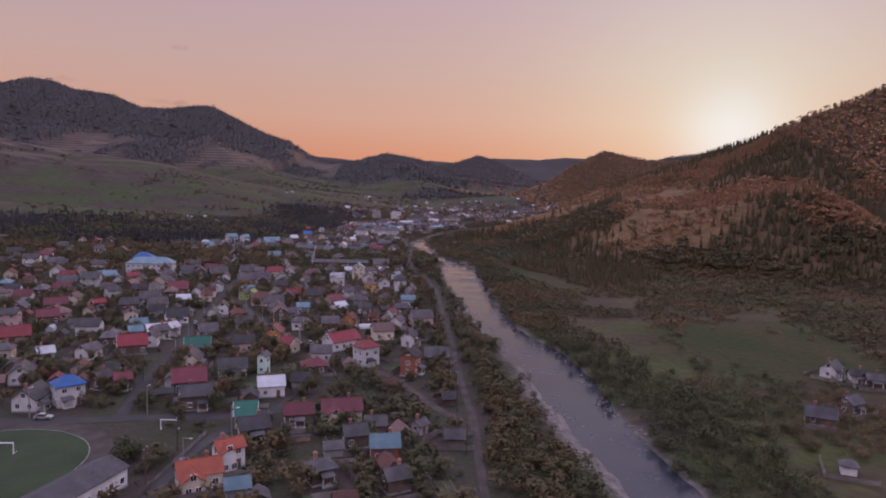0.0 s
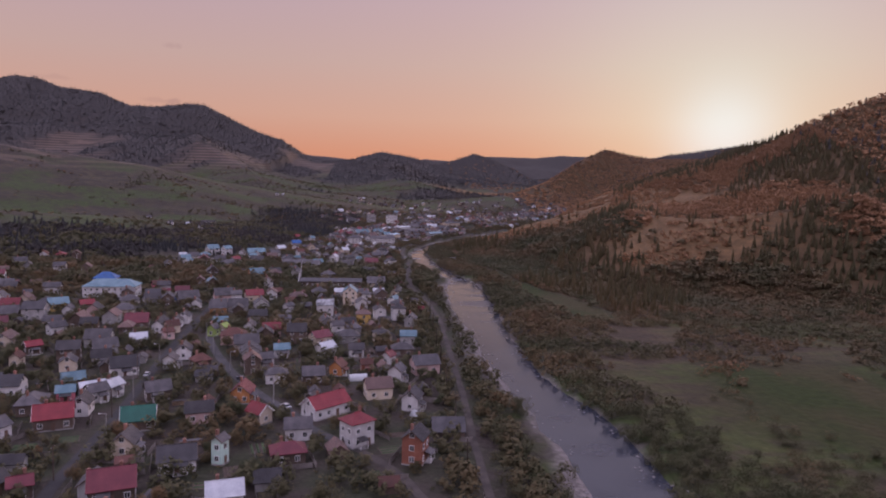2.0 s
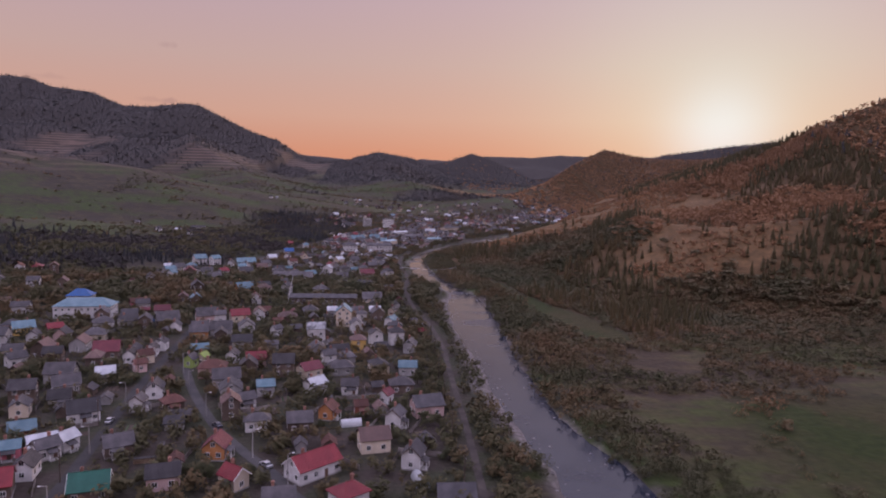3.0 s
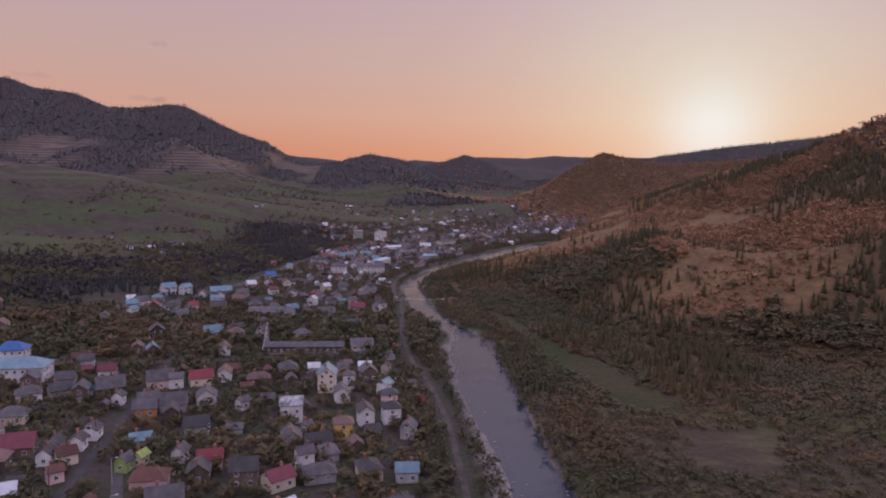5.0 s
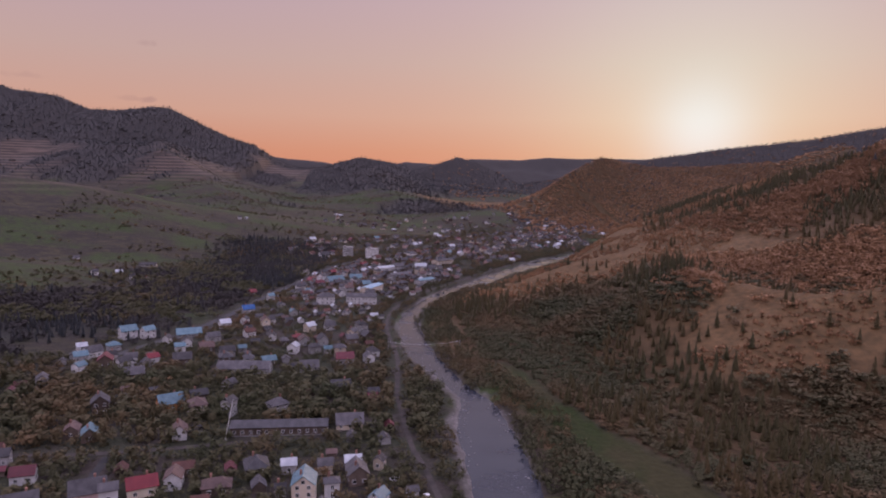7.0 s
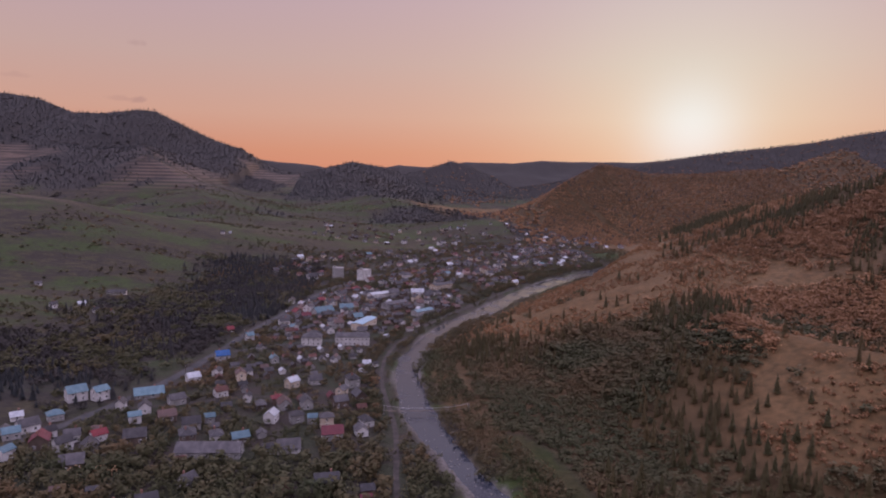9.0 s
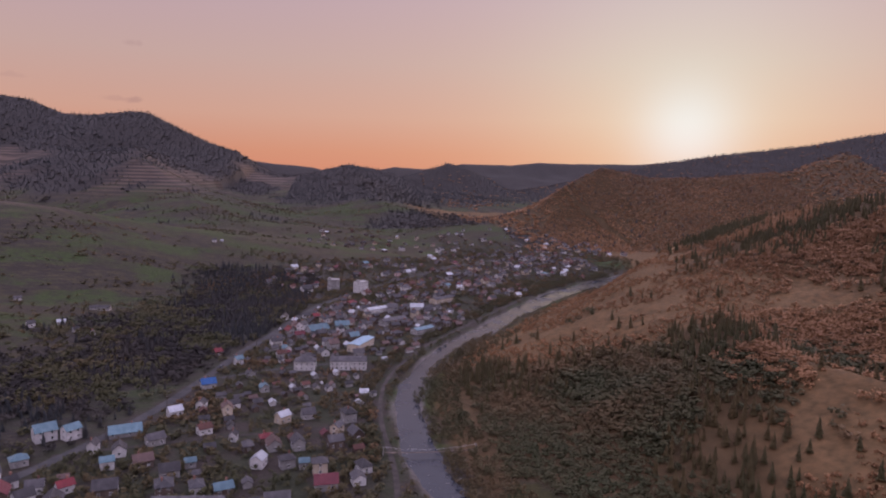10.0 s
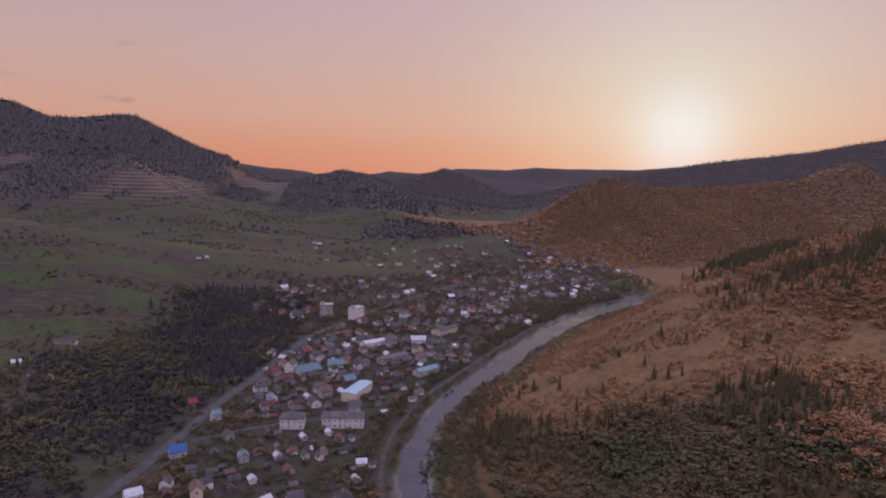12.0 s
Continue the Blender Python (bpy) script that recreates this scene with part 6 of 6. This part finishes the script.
STOCK = []
for k in range(7):
    trunk = mesh_of("trunk", limbs(1.0, 0.035, k), BARK)
    crown = mesh_of("crown", leaf_cloud(0.046, 620, 0.62, 0.72, 140 + k, 0.2), AUTUMN)
    store(crown, "tint", np.repeat(0.05 + 0.62 * (k / 6.0) + np.random.RandomState(k).uniform(-0.08, 0.08, len(crown.vertices) // 3), 3))
    STOCK.append((trunk, crown))
TREE_LABELS = ["dark green garden tree with a dense crown", "olive green garden tree beside the houses", "green-brown garden tree thinning in autumn", "brown autumn fruit tree in a garden",
               "russet autumn tree between the houses", "rusty orange autumn tree in a garden", "bright orange-brown autumn tree in a garden"]
for x, y, z, size, wide, turn in gardens[single]:
    kind = random.Random(int(x * 13 + y * 7)).choice((0, 0, 0, 0, 1, 1, 1, 1, 2, 2, 3, 4, 5))
    root = new("tree")
    root.matrix_basis = Matrix.LocRotScale((x, y, z), Euler((0, 0, turn)), (size * wide, size * wide, size))
    hang("trunk", STOCK[kind][0], root)
    hang("crown", STOCK[kind][1], root)
    tagged(root, TREE_LABELS[kind], "tree", "garden trees")

# ---- street furniture, fences, cars and yard things ----


def street_lamp(x, y, turn):
    root = new("street_lamp")
    root.matrix_basis = pose(x, y, ground_at(x, y), 0, 0, turn)
    part("pole", *stack(((0.11, -0.3), (0.09, 4.0), (0.06, 7.6))), PLINTH, root)
    part("arm", *boxes((0.0, 1.4, -0.04, 0.04, 7.45, 7.55)), METAL, root)
    part("lamp_head", *boxes((1.2, 1.85, -0.13, 0.13, 7.38, 7.52)), PAINT, root, "pale metal lamp head")
    tagged(root, "tall concrete street lamp with one short arm", "street lamp", "street lamps")


for x, y, turn in ((-37.4, 258.5, 40), (-26.0, 243, 40), (-57.5, 289.5, 40), (-69.4, 313, 40), (-73.6, 227, 180), (-38.9, 159.6, 0), (-44, 140, 0), (-64, 175, 90), (-92, 172.5, 90), (-80, 262, 180), (-85, 300, 180), (-78, 336, 40)):
    street_lamp(x, y, turn)


def utility_pole(x, y, turn):
    root = new("utility_pole")
    root.matrix_basis = pose(x, y, ground_at(x, y), 0, 0, turn)
    part("pole", *stack(((0.13, -0.3), (0.09, 8.2))), BARK, root)
    part("crossarm", *boxes((-0.8, 0.8, -0.05, 0.05, 7.6, 7.72)), BARK, root)
    for k in (-0.7, 0.0, 0.7):
        part("insulator", *boxes((k - 0.04, k + 0.04, -0.04, 0.04, 7.72, 7.88)), PAINT, root)
    tagged(root, "weathered wooden utility pole with a crossarm", "utility pole", "utility poles")


for k in range(9):
    utility_pole(16.2 + 0.3 * math.sin(k), 150 + k * 30, 90 + 4 * math.sin(k * 3))
for k in range(7):
    utility_pole(float(road_x(640 + k * 45)) + 6.4, 640 + k * 45, 70)
for x, y in ((-49.5, 134), (-49, 152), (-76, 205), (-79.5, 245), (-86, 282), (-92, 330), (-96, 370)):
    utility_pole(x, y, 90)

CAR_PAINTS = [material("white_car_paint", ((0.62, 0.62, 0.63), (0.68, 0.68, 0.69)), rough=0.3, bump=0.0, spread=0.05), material("dark_car_paint", ((0.03, 0.035, 0.05), (0.04, 0.045, 0.06)), rough=0.3, bump=0.0, spread=0.05),
              material("red_car_paint", ((0.30, 0.03, 0.03), (0.34, 0.04, 0.04)), rough=0.3, bump=0.0, spread=0.05), material("silver_car_paint", ((0.34, 0.35, 0.36), (0.40, 0.41, 0.42)), rough=0.3, bump=0.0, metal=0.5, spread=0.05)]
TYRE = material("black_rubber", ((0.02, 0.02, 0.02), (0.03, 0.03, 0.03)), rough=0.9)


def wheel_mesh():
    bm = bmesh.new()
    bmesh.ops.create_cone(bm, cap_ends=True, segments=12, radius1=0.32, radius2=0.32, depth=0.22, matrix=pose(0, 0, 0, 90))
    mesh = bpy.data.meshes.new("wheel")
    bm.to_mesh(mesh)
    bm.free()
    mesh.materials.append(TYRE)
    return mesh


WHEEL = wheel_mesh()
CAR_COLOURS = ["white", "dark blue", "red", "silver"]


def car(x, y, turn, paint):
    root = new("car")
    root.matrix_basis = pose(x, y, ground_at(x, y) + 0.08, 0, 0, turn)
    profile = [(-2.05, 0.32), (2.05, 0.32), (2.1, 0.62), (1.95, 0.82), (0.95, 0.92), (-1.75, 0.95), (-2.08, 0.85)]
    m = len(profile)
    v = [(px, s * 0.82, pz) for s in (-1, 1) for px, pz in profile]
    part("body", v, [tuple(range(m)), tuple(range(2 * m - 1, m - 1, -1))] + [((i + 1) % m, i, m + i, m + (i + 1) % m) for i in range(m)], CAR_PAINTS[paint], root)
    glass = [(0.95, 0.92), (0.35, 1.40), (-1.05, 1.42), (-1.7, 0.95)]
    v = [(px, s * (0.78 if i in (0, 3) else 0.62), pz) for s in (-1, 1) for i, (px, pz) in enumerate(glass)]
    part("cabin_glass", v, [(0, 1, 2, 3), (7, 6, 5, 4), (1, 0, 4, 5), (3, 2, 6, 7)], GLASS, root)
    part("roof_panel", *boxes((-1.06, 0.37, -0.62, 0.62, 1.41, 1.46)), CAR_PAINTS[paint], root)
    for wx in (-1.3, 1.3):
        for wy in (-0.78, 0.78):
            hang("wheel", WHEEL, root, at=pose(wx, wy, 0.32))
    tagged(root, f"parked {CAR_COLOURS[paint]} saloon car on a village street", "car", "parked cars")


for row in ((-88, 171.4, 2, 3), (-45.4, 144, 84, 1), (-33, 253, 130, 3), (-52, 281, 128, 1),
            (8.9, 415, 10, 0), (14.2, 421, 100, 0), (4.5, 434.5, 20, 0), (-84, 285, 96, 3), (-30, 730, 95, 0), (-99, 770, 75, 1), (-74, 885, 75, 0)):
    car(*row)


def fence(x, y, turn, length, tall):
    root = new("fence")
    root.matrix_basis = pose(x, y, ground_at(x, y), 0, 0, turn)
    posts = max(2, int(length / 3) + 1)
    part("panel", *boxes((-length / 2, length / 2, -0.025, 0.025, 0.12, tall)), FENCE, root)
    for k in range(posts):
        u = -length / 2 + k * length / (posts - 1)
        part("post", *boxes((u - 0.06, u + 0.06, 0.03, 0.13, -0.2, tall + 0.1)), FENCE, root)
    tagged(root, "weathered board fence between two gardens", "fence", "garden fences")


for k in range(4):
    fence(-48.6 + 0.9 * k, 133 + k * 8.2, 83, 8.0, 1.0)
fences = 0
for x, y, rot, w, d in HOMES:
    if y > 330 or fences > 150:
        continue
    rnd = random.Random(int(x * 5 + y * 3))
    for side in rnd.sample((0, 90, 180, 270), 2):
        out = (d if side in (0, 180) else w) / 2 + rnd.uniform(2.5, 4.5)
        a = radians(rot + side - 90)
        fx, fy = x + out * math.cos(a), y + out * math.sin(a)
        if clear_of_ways(np.array([fx]), np.array([fy]))[0]:
            fence(fx, fy, rot + side, rnd.uniform(6, 13), rnd.uniform(1.1, 1.6))
            fences += 1


def footbridge():
    """A narrow suspended footbridge over the river."""
    root = new("footbridge")
    root.matrix_basis = pose(5, 615.5, 0.4, 0, 0, 1.5)
    span = 44.0
    sag = lambda u: 2.0 * (1 - (2 * u / span - 1) ** 2)
    n = 22
    for k in range(n):
        u0, u1 = span * k / n, span * (k + 1) / n
        z = 1.4 - sag((u0 + u1) / 2) * 0.35
        part("deck_board", *boxes((u0 + 0.03, u1 - 0.03, -0.45, 0.45, z, z + 0.07)), WALLS["wood"], root)
    for s in (-0.5, 0.5):
        v, f = [], []
        for k in range(n + 1):
            u = span * k / n
            z = 4.0 - sag(u)
            v += [(u, s - 0.025, z), (u, s + 0.025, z), (u, s, z + 0.05)]
        f = [(3 * k + i, 3 * k + (i + 1) % 3, 3 * k + 3 + (i + 1) % 3, 3 * k + 3 + i) for k in range(n) for i in range(3)]
        part("cable", v, f, METAL, root)
        for u in (0.0, span):
            part("tower_post", *boxes((u - 0.12, u + 0.12, s - 0.12, s + 0.12, -1.5, 4.3)), PLINTH, root)
    tagged(root, "narrow suspended plank footbridge across the river", "footbridge")


footbridge()


def timber_frame(x, y, turn, bays):
    root = new("timber_frame")
    root.matrix_basis = pose(x, y, ground_at(x, y), 0, 0, turn)
    for k in range(bays + 1):
        for s in (-2.2, 2.2):
            part("upright", *boxes((k * 1.8 - 0.09, k * 1.8 + 0.09, s - 0.09, s + 0.09, -0.1, 2.4)), TIMBER, root)
        part("tie_beam", *boxes((k * 1.8 - 0.08, k * 1.8 + 0.08, -2.4, 2.4, 2.4, 2.58)), TIMBER, root)
    for s in (-2.2, 2.2):
        part("rail", *boxes((-0.2, bays * 1.8 + 0.2, s - 0.08, s + 0.08, 2.58, 2.74)), TIMBER, root)
    tagged(root, "fresh timber frame of an unfinished shed", "timber frame", "timber frames")


def flue_pipe(x, y, tall, lean):
    """A slim metal flue that leans a little, held by one collar and a footing."""
    root = new("flue_pipe")
    root.matrix_basis = pose(x, y, ground_at(x, y), 0, lean, 0)
    ring = lambda r, z: [(r * math.cos(k * math.pi / 4), r * math.sin(k * math.pi / 4), z) for k in range(8)]
    v = ring(0.12, -0.4) + ring(0.11, tall * 0.6) + ring(0.09, tall)
    part("pipe", v, [(8 * j + k, 8 * j + (k + 1) % 8, 8 * j + 8 + (k + 1) % 8, 8 * j + 8 + k) for j in range(2) for k in range(8)] + [tuple(range(16, 24))], PAINT, root)
    part("collar", *stack(((0.16, tall * 0.6), (0.16, tall * 0.6 + 0.2))), METAL, root)
    part("footing", *boxes((-0.6, 0.6, -0.6, 0.6, -0.5, 0.5)), PLINTH, root)
    tagged(root, "tall slim pale metal flue pipe that leans beside the works hall", "flue pipe")


flue_pipe(-61, 473.5, 17.0, 11)
timber_frame(-122, 552.5, 2, 4)
timber_frame(-112, 551.5, 2, 5)

# ---- gravel, stones and rapids along the river ----


def stones(n, seed):
    rnd = random.Random(seed)
    shapes = []
    for k in range(5):
        bm = bmesh.new()
        bmesh.ops.create_icosphere(bm, subdivisions=1, radius=0.5)
        for v in bm.verts:
            v.co *= rnd.uniform(0.75, 1.2)
            v.co.z *= 0.55
        shapes.append(([tuple(v.co) for v in bm.verts], [tuple(v.index for v in f.verts) for f in bm.faces]))
        bm.free()
    places = []
    while len(places) < n:
        k = rnd.randrange(30, len(RIVER) - 20)
        x, y, w = RIVER[k]
        side = rnd.choice((-1, 1)) * (w / 2 + rnd.uniform(-5, 1.5))
        places.append((x + side + rnd.uniform(-1, 1), y + rnd.uniform(-6, 6), 0, rnd.uniform(0.3, 1.3), 1, rnd.uniform(0, 6)))
    places = np.array(places)
    places[:, 2] = np.maximum(height(places[:, 0], places[:, 1]), -1.05)
    many("river_stones", shapes, places, STONE, "grey stones along the water's edge", "stones", np.zeros(len(places)))


STONE = material("river_stone", ((0.14, 0.135, 0.13), (0.26, 0.25, 0.24)), rough=0.9, bump=0.4)
stones(700, 3)
